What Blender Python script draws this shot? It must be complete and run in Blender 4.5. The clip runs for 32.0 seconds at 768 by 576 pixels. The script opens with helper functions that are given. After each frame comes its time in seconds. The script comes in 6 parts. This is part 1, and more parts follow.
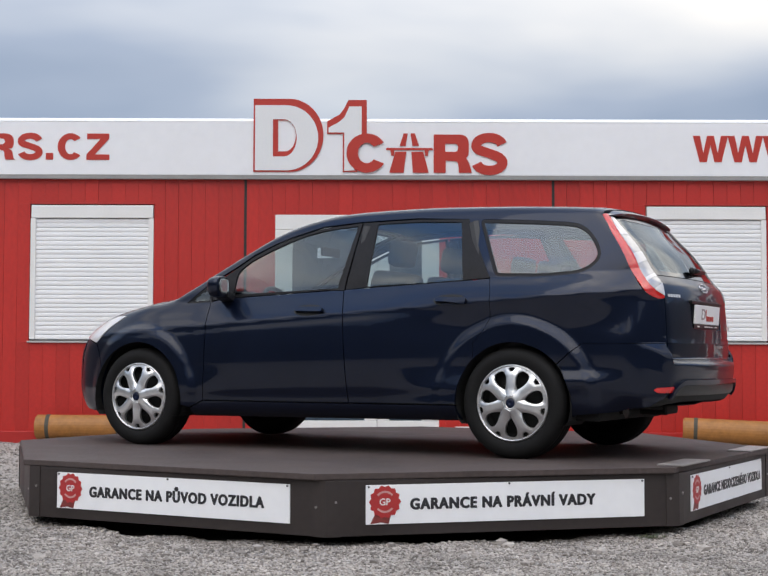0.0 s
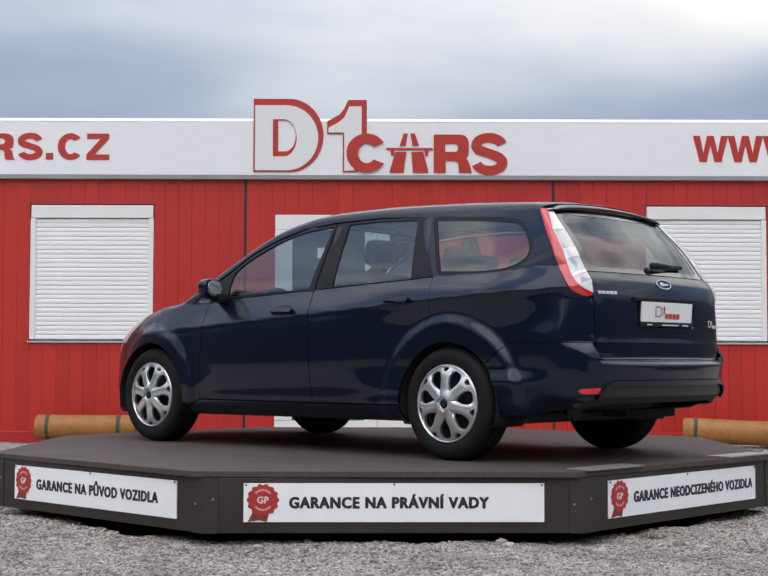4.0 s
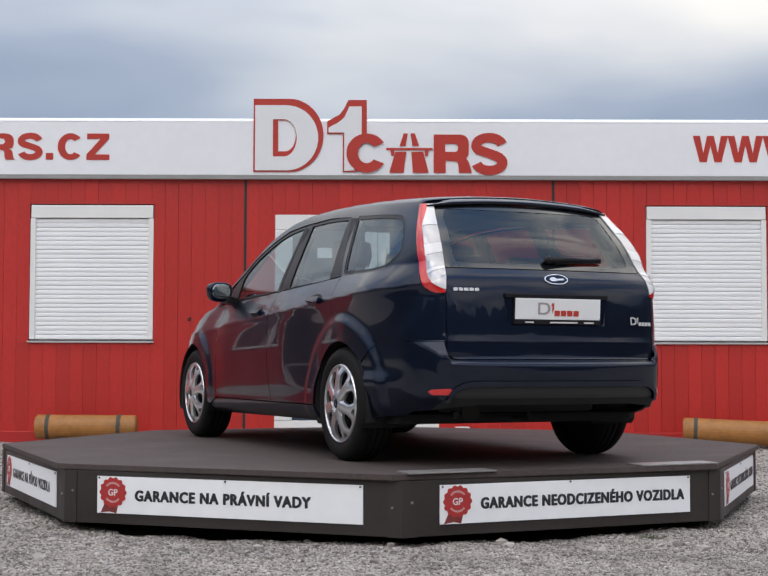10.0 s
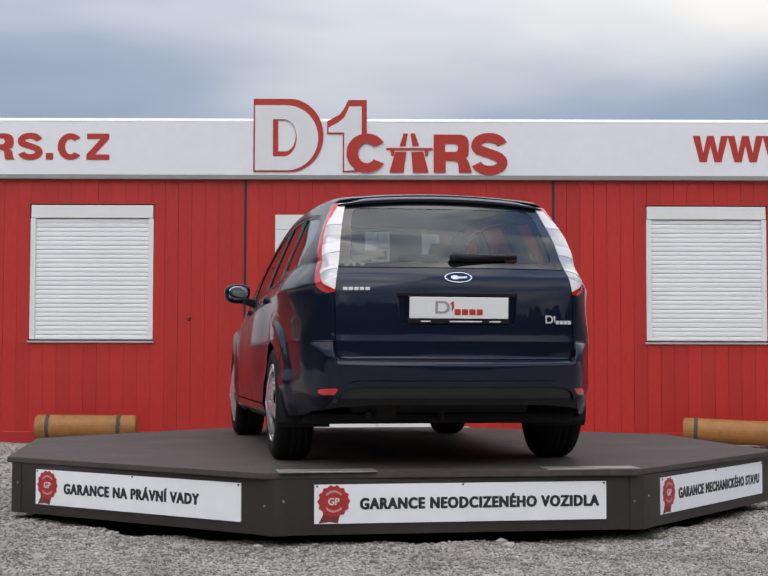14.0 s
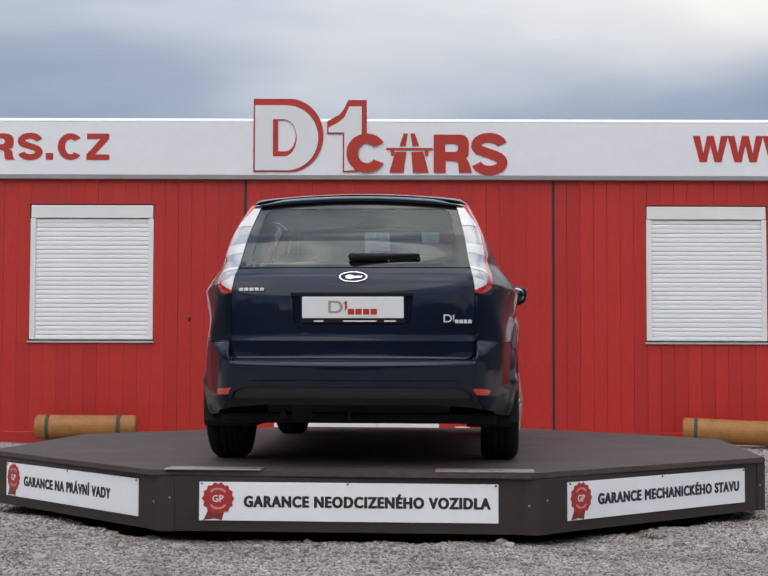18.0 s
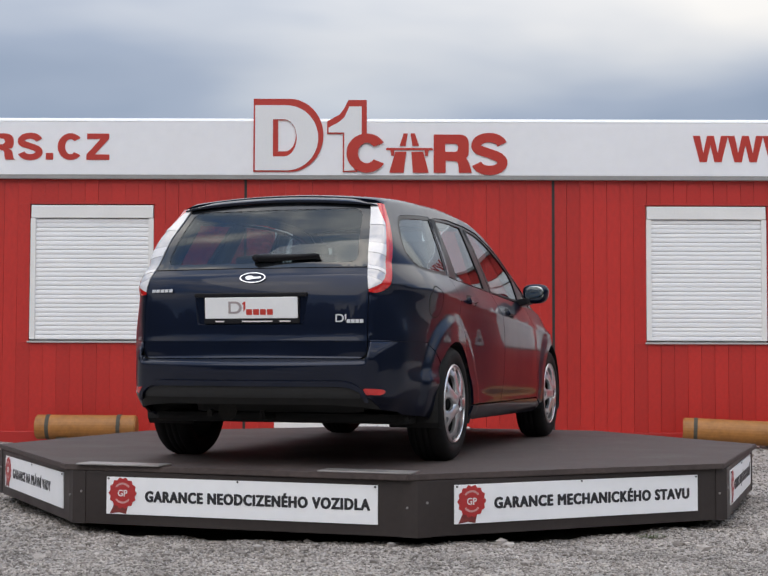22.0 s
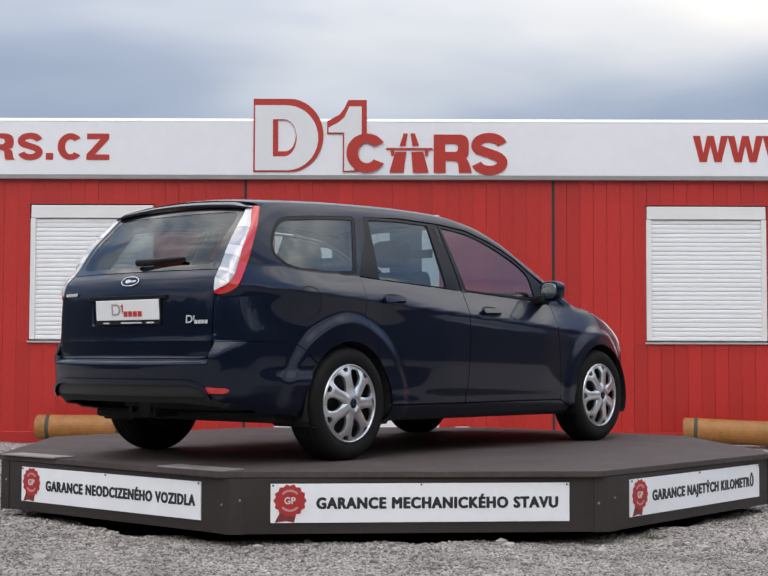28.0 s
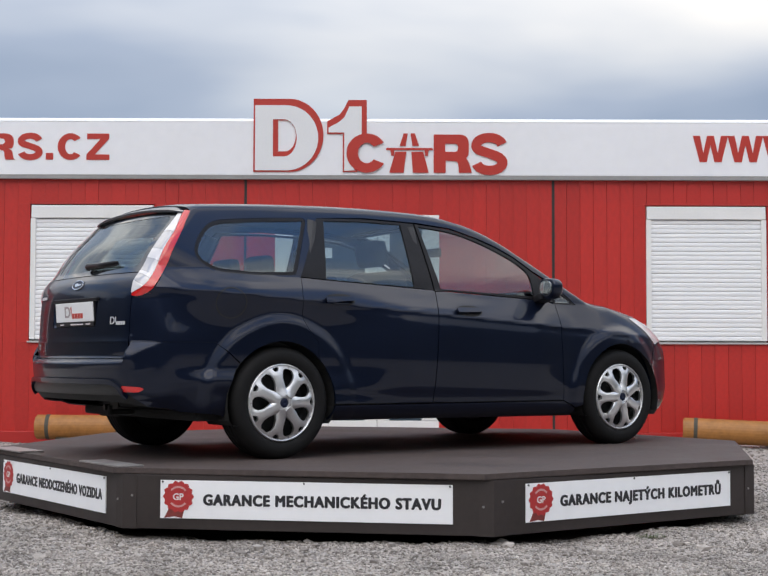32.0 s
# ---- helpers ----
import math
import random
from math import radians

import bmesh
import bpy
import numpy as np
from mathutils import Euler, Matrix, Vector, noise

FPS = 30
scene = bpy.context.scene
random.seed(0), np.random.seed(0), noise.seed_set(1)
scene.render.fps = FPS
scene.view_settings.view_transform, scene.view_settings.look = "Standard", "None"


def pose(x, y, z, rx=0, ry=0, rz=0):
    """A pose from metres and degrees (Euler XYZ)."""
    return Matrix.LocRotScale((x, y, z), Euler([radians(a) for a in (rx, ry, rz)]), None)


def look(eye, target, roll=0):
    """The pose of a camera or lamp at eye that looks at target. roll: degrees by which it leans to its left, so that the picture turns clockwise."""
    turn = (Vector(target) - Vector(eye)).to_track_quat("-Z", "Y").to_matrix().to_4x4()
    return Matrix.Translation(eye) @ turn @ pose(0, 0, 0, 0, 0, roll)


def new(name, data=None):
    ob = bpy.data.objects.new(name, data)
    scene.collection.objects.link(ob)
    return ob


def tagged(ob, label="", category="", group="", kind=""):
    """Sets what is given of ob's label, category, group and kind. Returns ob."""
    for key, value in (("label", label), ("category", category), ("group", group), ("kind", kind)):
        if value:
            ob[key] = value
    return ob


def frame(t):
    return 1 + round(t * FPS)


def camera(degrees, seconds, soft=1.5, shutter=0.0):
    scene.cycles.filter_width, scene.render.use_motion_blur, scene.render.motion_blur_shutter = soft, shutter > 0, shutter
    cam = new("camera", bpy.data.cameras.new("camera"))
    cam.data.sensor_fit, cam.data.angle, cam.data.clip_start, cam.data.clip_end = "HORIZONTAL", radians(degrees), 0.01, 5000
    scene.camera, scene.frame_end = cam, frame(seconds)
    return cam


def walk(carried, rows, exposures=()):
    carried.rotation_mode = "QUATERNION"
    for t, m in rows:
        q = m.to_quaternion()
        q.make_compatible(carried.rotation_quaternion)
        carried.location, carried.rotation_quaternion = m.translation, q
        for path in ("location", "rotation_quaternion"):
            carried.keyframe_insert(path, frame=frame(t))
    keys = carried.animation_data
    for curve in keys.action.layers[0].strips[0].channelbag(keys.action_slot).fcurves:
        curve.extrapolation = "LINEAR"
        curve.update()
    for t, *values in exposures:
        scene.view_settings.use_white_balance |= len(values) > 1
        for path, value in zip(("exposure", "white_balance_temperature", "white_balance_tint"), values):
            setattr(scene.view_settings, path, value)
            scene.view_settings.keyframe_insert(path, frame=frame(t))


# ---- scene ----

# ---- camera: it stands still on its tripod ----
cam = camera(30.33, 32.0, soft=1.5)
EYE = look((0.0, -9.386, 0.918), (0.0051, 0.601, 1.421), 0.152)
BASE = 0.79          # exposure in stops; the filming camera dims a little while the tail is in view
walk(cam, [(0, EYE), (32, EYE)], [(0, BASE), (9, BASE - 0.07), (19, BASE - 0.18), (23, BASE - 0.12), (32, BASE)])

DECK = 0.36          # height of the turning deck over the ground
# The turn of the platform about its axis: seconds, degrees.
TURN = [
    (0, 59.88), (0.5, 58.03), (1, 55.94), (1.5, 54.16), (2, 52.48), (2.5, 50.76), (3, 48.84), (3.5, 47.04),
    (5.5, 39.67), (6, 37.85), (6.5, 36.13), (7, 34.33), (7.5, 32.56), (8, 30.69), (8.5, 28.9), (9, 27.05),
    (9.5, 25.28), (10, 23.49), (10.5, 21.71), (11, 19.86), (11.5, 18.02), (12, 16.12), (12.5, 14.39), (13, 12.53),
    (13.5, 10.77), (14, 8.85), (14.5, 7.06), (16.5, 0), (17, -1.84), (17.5, -3.66), (18, -5.55), (18.5, -7.3),
    (19, -9.07), (19.5, -10.79), (20, -12.68), (20.5, -14.39), (21, -16.22), (21.5, -17.98), (22, -19.8), (22.5, -21.6),
    (23, -23.52), (23.5, -25.3), (24, -27.03), (24.5, -28.64), (25, -30.46), (25.5, -32.3), (27.5, -39.53), (28, -41.41),
    (28.5, -43.2), (29, -45.1), (29.5, -46.94), (30, -48.82), (30.5, -50.56), (31, -52.37), (31.5, -54.17), (32, -56.05),
]

# ---- sky and light: a bright overcast day ----
def build_world():
    """Broken cloud: a grey-white bank over the office, gaps of blue in the rest of the sky."""
    w = bpy.data.worlds.new("broken_cloud_sky")
    scene.world = w
    w.use_nodes = True
    nt = w.node_tree
    n, ln = nt.nodes, nt.links
    n.clear()
    out = n.new("ShaderNodeOutputWorld")
    bg = n.new("ShaderNodeBackground")
    ln.new(bg.outputs[0], out.inputs[0])
    sky = n.new("ShaderNodeTexSky")
    sky.sky_type = "NISHITA"
    sky.sun_disc = False
    sky.sun_elevation, sky.sun_rotation = radians(48), radians(160)
    geo = n.new("ShaderNodeTexCoord")
    sep = n.new("ShaderNodeSeparateXYZ")
    ln.new(geo.outputs["Generated"], sep.inputs[0])

    def calc(op, a, b=None, c=None, clamp=False):
        nd = n.new("ShaderNodeMath")
        nd.operation, nd.use_clamp = op, clamp
        for i, v in enumerate((a, b, c)):
            if v is None:
                continue
            if isinstance(v, (int, float)):
                nd.inputs[i].default_value = v
            else:
                ln.new(v, nd.inputs[i])
        return nd.outputs[0]

    def between(v, a, b, lo=0.0, hi=1.0, smooth=False):
        nd = n.new("ShaderNodeMapRange")
        nd.interpolation_type = "SMOOTHSTEP" if smooth else "LINEAR"
        for i, q in zip((1, 2, 3, 4), (a, b, lo, hi)):
            nd.inputs[i].default_value = q
        ln.new(v, nd.inputs[0])
        return nd.outputs[0]

    def clouds(scale, shift, detail, rough, stretch, warp):
        mp = n.new("ShaderNodeMapping")
        mp.inputs["Scale"].default_value = (1.0, 1.0, stretch)
        mp.inputs["Location"].default_value = shift
        ln.new(geo.outputs["Generated"], mp.inputs[0])
        nz = n.new("ShaderNodeTexNoise")
        nz.inputs["Scale"].default_value, nz.inputs["Detail"].default_value, nz.inputs["Roughness"].default_value = scale, detail, rough
        nz.inputs["Distortion"].default_value = warp
        ln.new(mp.outputs[0], nz.inputs["Vector"])
        return nz.outputs[0]

    def ramp(v, stops):
        nd = n.new("ShaderNodeValToRGB")
        els = nd.color_ramp.elements
        els[0].position, els[0].color = stops[0][0], (*stops[0][1], 1)
        els[1].position, els[1].color = stops[-1][0], (*stops[-1][1], 1)
        for p, col in stops[1:-1]:
            els.new(p).color = (*col, 1)
        ln.new(v, nd.inputs[0])
        return nd.outputs[0]

    def blend(f, a, b):
        nd = n.new("ShaderNodeMix")
        nd.data_type = "RGBA"
        if isinstance(f, float):
            nd.inputs[0].default_value = f
        else:
            ln.new(f, nd.inputs[0])
        ln.new(a, nd.inputs[6])
        ln.new(b, nd.inputs[7])
        return nd.outputs[2]

    x, y, z = sep.outputs
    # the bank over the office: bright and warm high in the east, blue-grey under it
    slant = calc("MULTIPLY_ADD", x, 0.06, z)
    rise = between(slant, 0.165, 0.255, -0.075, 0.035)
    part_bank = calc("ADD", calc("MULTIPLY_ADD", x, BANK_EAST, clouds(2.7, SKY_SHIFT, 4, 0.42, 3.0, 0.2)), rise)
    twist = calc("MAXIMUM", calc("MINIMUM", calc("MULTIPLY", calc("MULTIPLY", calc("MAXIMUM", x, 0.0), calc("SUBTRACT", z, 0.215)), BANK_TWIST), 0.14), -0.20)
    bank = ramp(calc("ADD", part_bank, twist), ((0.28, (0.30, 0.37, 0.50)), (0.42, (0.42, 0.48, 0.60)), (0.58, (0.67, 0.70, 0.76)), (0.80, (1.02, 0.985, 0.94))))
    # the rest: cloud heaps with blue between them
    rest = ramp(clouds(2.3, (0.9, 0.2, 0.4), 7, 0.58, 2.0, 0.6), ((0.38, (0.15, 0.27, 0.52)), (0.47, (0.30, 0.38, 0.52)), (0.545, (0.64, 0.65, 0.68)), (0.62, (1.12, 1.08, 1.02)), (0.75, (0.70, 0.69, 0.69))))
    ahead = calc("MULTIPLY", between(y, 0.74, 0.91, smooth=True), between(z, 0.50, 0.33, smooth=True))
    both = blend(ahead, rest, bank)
    # brighter towards the zenith
    lift = n.new("ShaderNodeVectorMath")
    lift.operation = "SCALE"
    ln.new(both, lift.inputs[0])
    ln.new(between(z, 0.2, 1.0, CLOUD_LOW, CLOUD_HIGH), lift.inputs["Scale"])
    dim = n.new("ShaderNodeVectorMath")
    dim.operation = "SCALE"
    dim.inputs["Scale"].default_value = 0.06
    ln.new(sky.outputs[0], dim.inputs[0])
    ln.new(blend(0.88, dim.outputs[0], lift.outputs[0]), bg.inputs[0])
    bg.inputs[1].default_value = 1.0


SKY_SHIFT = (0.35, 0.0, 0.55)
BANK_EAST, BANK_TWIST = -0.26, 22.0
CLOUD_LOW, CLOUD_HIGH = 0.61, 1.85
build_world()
sun = new("sun", bpy.data.lights.new("sun", "SUN"))
sun.data.energy, sun.data.angle, sun.data.color = 0.75, radians(60), (1.0, 0.92, 0.80)
sun.matrix_world = look((-4, -10, 12), (0, 0, 0))

# ---- materials ----
def mat(name, base, rough=0.6, metal=0.0, var=0.0, scale=6.0, fine=60.0, bump=0.0, bump_scale=0.0, coat=0.0, tint=None, rough_var=0.0, random_var=0.0, coords="Object", spec=0.5):
    """A surface of one colour with blotches and grain at two scales, relief and uneven gloss."""
    m = bpy.data.materials.new(name)
    m.use_nodes = True
    nt = m.node_tree
    n, ln = nt.nodes, nt.links
    bs = n["Principled BSDF"]
    bs.inputs["Roughness"].default_value, bs.inputs["Metallic"].default_value = rough, metal
    bs.inputs["Specular IOR Level"].default_value = spec
    bs.inputs["Coat Weight"].default_value, bs.inputs["Coat Roughness"].default_value = coat, 0.025
    bs.inputs["Base Color"].default_value = (*base, 1)
    if not (var or bump or rough_var or random_var):
        return m
    tc = n.new("ShaderNodeTexCoord")
    big, small = n.new("ShaderNodeTexNoise"), n.new("ShaderNodeTexNoise")
    for node, sc in ((big, scale), (small, fine)):
        node.inputs["Scale"].default_value, node.inputs["Detail"].default_value = sc, 4
        ln.new(tc.outputs[coords], node.inputs["Vector"])
    if var or random_var:
        av = n.new("ShaderNodeMath")
        av.operation = "MULTIPLY_ADD"
        av.inputs[1].default_value = 0.45
        ln.new(small.outputs[0], av.inputs[0])
        half = n.new("ShaderNodeMath")
        half.operation = "MULTIPLY"
        half.inputs[1].default_value = 0.55
        ln.new(big.outputs[0], half.inputs[0])
        ln.new(half.outputs[0], av.inputs[2])
        mr = n.new("ShaderNodeMapRange")
        mr.inputs[1].default_value, mr.inputs[2].default_value = 0.3, 0.7
        ln.new(av.outputs[0], mr.inputs[0])
        mx = n.new("ShaderNodeMix")
        mx.data_type = "RGBA"
        dark = tint if tint else tuple(c * (1 - var) for c in base)
        lite = tuple(min(1, c * (1 + var)) for c in base)
        mx.inputs[6].default_value, mx.inputs[7].default_value = (*dark, 1), (*lite, 1)
        ln.new(mr.outputs[0], mx.inputs[0])
        last = mx.outputs[2]
        if random_var:
            info = n.new("ShaderNodeObjectInfo")
            rr = n.new("ShaderNodeMapRange")
            rr.inputs[3].default_value, rr.inputs[4].default_value = 1 - random_var, 1 + random_var
            ln.new(info.outputs["Random"], rr.inputs[0])
            sc = n.new("ShaderNodeVectorMath")
            sc.operation = "SCALE"
            ln.new(last, sc.inputs[0])
            ln.new(rr.outputs[0], sc.inputs["Scale"])
            last = sc.outputs[0]
        ln.new(last, bs.inputs["Base Color"])
    if rough_var:
        rv = n.new("ShaderNodeMapRange")
        rv.inputs[1].default_value, rv.inputs[2].default_value = 0.3, 0.7
        rv.inputs[3].default_value, rv.inputs[4].default_value = max(0.02, rough - rough_var), min(1, rough + rough_var)
        ln.new(big.outputs[0], rv.inputs[0])
        ln.new(rv.outputs[0], bs.inputs["Roughness"])
    if bump:
        bp = n.new("ShaderNodeBump")
        bp.inputs["Strength"].default_value, bp.inputs["Distance"].default_value = 1.0, bump
        src = small
        if bump_scale:
            src = n.new("ShaderNodeTexNoise")
            src.inputs["Scale"].default_value, src.inputs["Detail"].default_value = bump_scale, 5
            ln.new(tc.outputs[coords], src.inputs["Vector"])
        ln.new(src.outputs[0], bp.inputs["Height"])
        ln.new(bp.outputs[0], bs.inputs["Normal"])
    return m


def glass_mat(name, tint, rough=0.0, gloss=0.085):
    """Thin tinted pane: gloss over a tinted see-through sheet."""
    m = bpy.data.materials.new(name)
    m.use_nodes = True
    nt = m.node_tree
    n, ln = nt.nodes, nt.links
    n.clear()
    out = n.new("ShaderNodeOutputMaterial")
    tr, gl, mx, lw = n.new("ShaderNodeBsdfTransparent"), n.new("ShaderNodeBsdfGlossy"), n.new("ShaderNodeMixShader"), n.new("ShaderNodeLayerWeight")
    tr.inputs[0].default_value = (*tint, 1)
    gl.inputs["Roughness"].default_value = rough
    gl.inputs["Color"].default_value = (0.88, 0.95, 1.0, 1)
    pw = n.new("ShaderNodeMath")
    pw.operation = "POWER"
    pw.inputs[1].default_value = 5.0
    ln.new(lw.outputs["Facing"], pw.inputs[0])
    bo = n.new("ShaderNodeMath")
    bo.operation = "MULTIPLY_ADD"
    bo.inputs[1].default_value, bo.inputs[2].default_value = 0.9, gloss
    bo.use_clamp = True
    ln.new(pw.outputs[0], bo.inputs[0])
    ln.new(bo.outputs[0], mx.inputs[0])
    ln.new(tr.outputs[0], mx.inputs[1])
    ln.new(gl.outputs[0], mx.inputs[2])
    ln.new(mx.outputs[0], out.inputs[0])
    return m


RED_STEEL = mat("red_cladding", (0.52, 0.023, 0.016), 0.45, var=0.12, scale=1.3, fine=30, bump=0.0008, random_var=0.09, rough_var=0.08, tint=(0.40, 0.019, 0.014))
RED_FRAME = mat("red_frame_steel", (0.42, 0.022, 0.018), 0.42, var=0.08, scale=2.0, bump=0.0005)
FASCIA_WHITE = mat("white_fascia_sheet", (0.85, 0.85, 0.87), 0.4, var=0.03, scale=0.8, fine=12, rough_var=0.06)
TRIM_WHITE = mat("white_edge_trim", (0.86, 0.86, 0.86), 0.35, var=0.02)
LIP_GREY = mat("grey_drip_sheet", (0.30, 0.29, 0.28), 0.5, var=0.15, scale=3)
SIGN_RED = mat("red_sign_film", (0.47, 0.035, 0.022), 0.4, var=0.06, scale=3)
SIGN_WHITE = mat("white_sign_film", (0.78, 0.78, 0.785), 0.4, var=0.03, scale=3)
SHUTTER_WHITE = mat("white_shutter_slat", (0.88, 0.88, 0.885), 0.42, var=0.03, scale=3, random_var=0.02)
PVC_WHITE = mat("white_pvc_frame", (0.83, 0.82, 0.80), 0.4, var=0.05, scale=4)
SEAM_BLACK = mat("black_joint_strip", (0.02, 0.02, 0.02), 0.6, var=0.3)
ROOF_GREY = mat("grey_flat_roof", (0.2, 0.2, 0.2), 0.8, var=0.2)
LOG_WOOD = mat("stained_log_wood", (0.34, 0.145, 0.034), 0.55, var=0.3, scale=5, fine=25, bump=0.002, bump_scale=30)
LOG_STRAP = mat("dark_rope_strap", (0.07, 0.065, 0.05), 0.8, var=0.3, fine=80, bump=0.002)
GRAVEL = mat("grey_gravel", (0.345, 0.315, 0.288), 0.9, var=0.36, scale=1.2, fine=70, bump=0.02, bump_scale=45)


def island_mat(name, lo, hi, rough):
    """Loose pieces, each of its own shade."""
    m = bpy.data.materials.new(name)
    m.use_nodes = True
    n, ln = m.node_tree.nodes, m.node_tree.links
    g, r = n.new("ShaderNodeNewGeometry"), n.new("ShaderNodeValToRGB")
    r.color_ramp.elements[0].color, r.color_ramp.elements[1].color = (*lo, 1), (*hi, 1)
    r.color_ramp.elements[0].position, r.color_ramp.elements[1].position = 0.1, 1.0
    nz, mx = n.new("ShaderNodeTexNoise"), n.new("ShaderNodeMix")
    nz.inputs["Scale"].default_value = 120
    mx.data_type, mx.blend_type = "RGBA", "MULTIPLY"
    mx.inputs[0].default_value = 0.5
    ln.new(g.outputs["Random Per Island"], r.inputs[0])
    dirt, span, tc = n.new("ShaderNodeTexNoise"), n.new("ShaderNodeMapRange"), n.new("ShaderNodeTexCoord")
    dirt.inputs["Scale"].default_value, dirt.inputs["Detail"].default_value = 1.7, 5
    ln.new(tc.outputs["Object"], dirt.inputs["Vector"])
    for i, q in zip((1, 2, 3, 4), (0.38, 0.62, 0.72, 1.08)):
        span.inputs[i].default_value = q
    ln.new(dirt.outputs[0], span.inputs[0])
    shade = n.new("ShaderNodeVectorMath")
    shade.operation = "SCALE"
    ln.new(r.outputs[0], mx.inputs[6])
    ln.new(nz.outputs[0], mx.inputs[7])
    bs = n["Principled BSDF"]
    ln.new(mx.outputs[2], shade.inputs[0])
    ln.new(span.outputs[0], shade.inputs["Scale"])
    ln.new(shade.outputs[0], bs.inputs["Base Color"])
    bs.inputs["Roughness"].default_value = rough
    return m


STONE = island_mat("grey_gravel_stone", (0.21, 0.182, 0.162), (0.68, 0.62, 0.57), 0.85)
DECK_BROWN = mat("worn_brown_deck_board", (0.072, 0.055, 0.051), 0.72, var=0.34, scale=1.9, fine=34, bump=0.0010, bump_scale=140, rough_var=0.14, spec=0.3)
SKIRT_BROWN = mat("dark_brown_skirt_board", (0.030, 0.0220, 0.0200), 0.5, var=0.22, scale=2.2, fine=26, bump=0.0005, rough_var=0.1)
BANNER_WHITE = mat("white_printed_banner", (0.89, 0.89, 0.90), 0.4, var=0.035, scale=2.5, fine=14)
INK = mat("black_print", (0.022, 0.022, 0.026), 0.45, var=0.1)
SEAL_RED = mat("red_printed_seal", (0.42, 0.03, 0.03), 0.45, var=0.12, scale=14)
SEAL_DARK = mat("dark_red_printed_ribbon", (0.20, 0.035, 0.03), 0.45, var=0.2, scale=14)
SEAL_WHITE = mat("white_print", (0.75, 0.70, 0.68), 0.45, var=0.05)
STEEL = mat("worn_zinc_steel", (0.34, 0.32, 0.31), 0.42, 0.6, var=0.2, scale=8, rough_var=0.12)
PIT_DARK = mat("dark_turntable_steel", (0.03, 0.03, 0.03), 0.7, var=0.3)
FAR_WOOD = mat("dark_far_treeline", (0.05, 0.055, 0.045), 0.9, var=0.5, scale=0.25, fine=1.5)
BOX_WHITE = mat("white_plastic_box", (0.66, 0.65, 0.62), 0.5, var=0.1, scale=12)

# ---- mesh helpers ----
def mesh_from(name, bm, material=None, smooth=False):
    me = bpy.data.meshes.new(name)
    bm.normal_update()
    bm.to_mesh(me)
    bm.free()
    if material is not None:
        me.materials.append(material)
    if smooth:
        for pl in me.polygons:
            pl.use_smooth = True
    return me


def part(name, bm, material, parent=None, label="", smooth=False, at=None):
    """Links a bmesh, or a finished mesh, as one object under its thing."""
    me = bm if isinstance(bm, bpy.types.Mesh) else mesh_from(name, bm, material, smooth)
    ob = new(name, me)
    if parent is not None:
        ob.parent = parent
    if at is not None:
        ob.matrix_basis = at
    return tagged(ob, label)


def empty(name, m=None):
    ob = new(name)
    ob.empty_display_size = 0.1
    if m is not None:
        ob.matrix_basis = m
    return ob


def box(bm, x0, x1, y0, y1, z0, z1, bev=0.0, m=None):
    """A box, its edges rounded by bev."""
    r = bmesh.ops.create_cube(bm, size=1.0)
    vs = r["verts"]
    for v in vs:
        v.co = Vector(((x0 + x1) / 2 + v.co.x * (x1 - x0), (y0 + y1) / 2 + v.co.y * (y1 - y0), (z0 + z1) / 2 + v.co.z * (z1 - z0)))
    if bev:
        es = list({e for v in vs for e in v.link_edges})
        r = bmesh.ops.bevel(bm, geom=es, offset=bev, segments=2, affect="EDGES", profile=0.6)
        vs = list({v for f in r["faces"] for v in f.verts} | {v for v in vs if v.is_valid})
    if m is not None:
        bmesh.ops.transform(bm, matrix=m, verts=vs)
    return bm


def boxed(x0, x1, y0, y1, z0, z1, bev=0.0, m=None):
    return box(bmesh.new(), x0, x1, y0, y1, z0, z1, bev, m)


def prism(bm, pts, y0, y1, holes=()):
    """Outline in x and z (with holes) drawn out from y0 to y1."""
    es = []
    for ring in (pts, *holes):
        vs = [bm.verts.new((x, y0, z)) for x, z in ring]
        es += [bm.edges.new((vs[i], vs[(i + 1) % len(vs)])) for i in range(len(vs))]
    r = bmesh.ops.triangle_fill(bm, use_beauty=True, use_dissolve=False, edges=es)
    fs = [g for g in r["geom"] if isinstance(g, bmesh.types.BMFace)]
    r = bmesh.ops.extrude_face_region(bm, geom=fs)
    for v in r["geom"]:
        if isinstance(v, bmesh.types.BMVert):
            v.co.y = y1
    bmesh.ops.recalc_face_normals(bm, faces=bm.faces)
    return bm


def tube(bm, a, b, r0, r1=None, seg=16, rounding=0.0):
    """A round bar from a to b."""
    a, b = Vector(a), Vector(b)
    r1 = r0 if r1 is None else r1
    turn = (b - a).to_track_quat("Z", "Y").to_matrix().to_4x4()
    m = Matrix.Translation((a + b) / 2) @ turn
    bmesh.ops.create_cone(bm, cap_ends=True, segments=seg, radius1=r0, radius2=r1, depth=(b - a).length, matrix=m)
    return bm


CAPS = {}


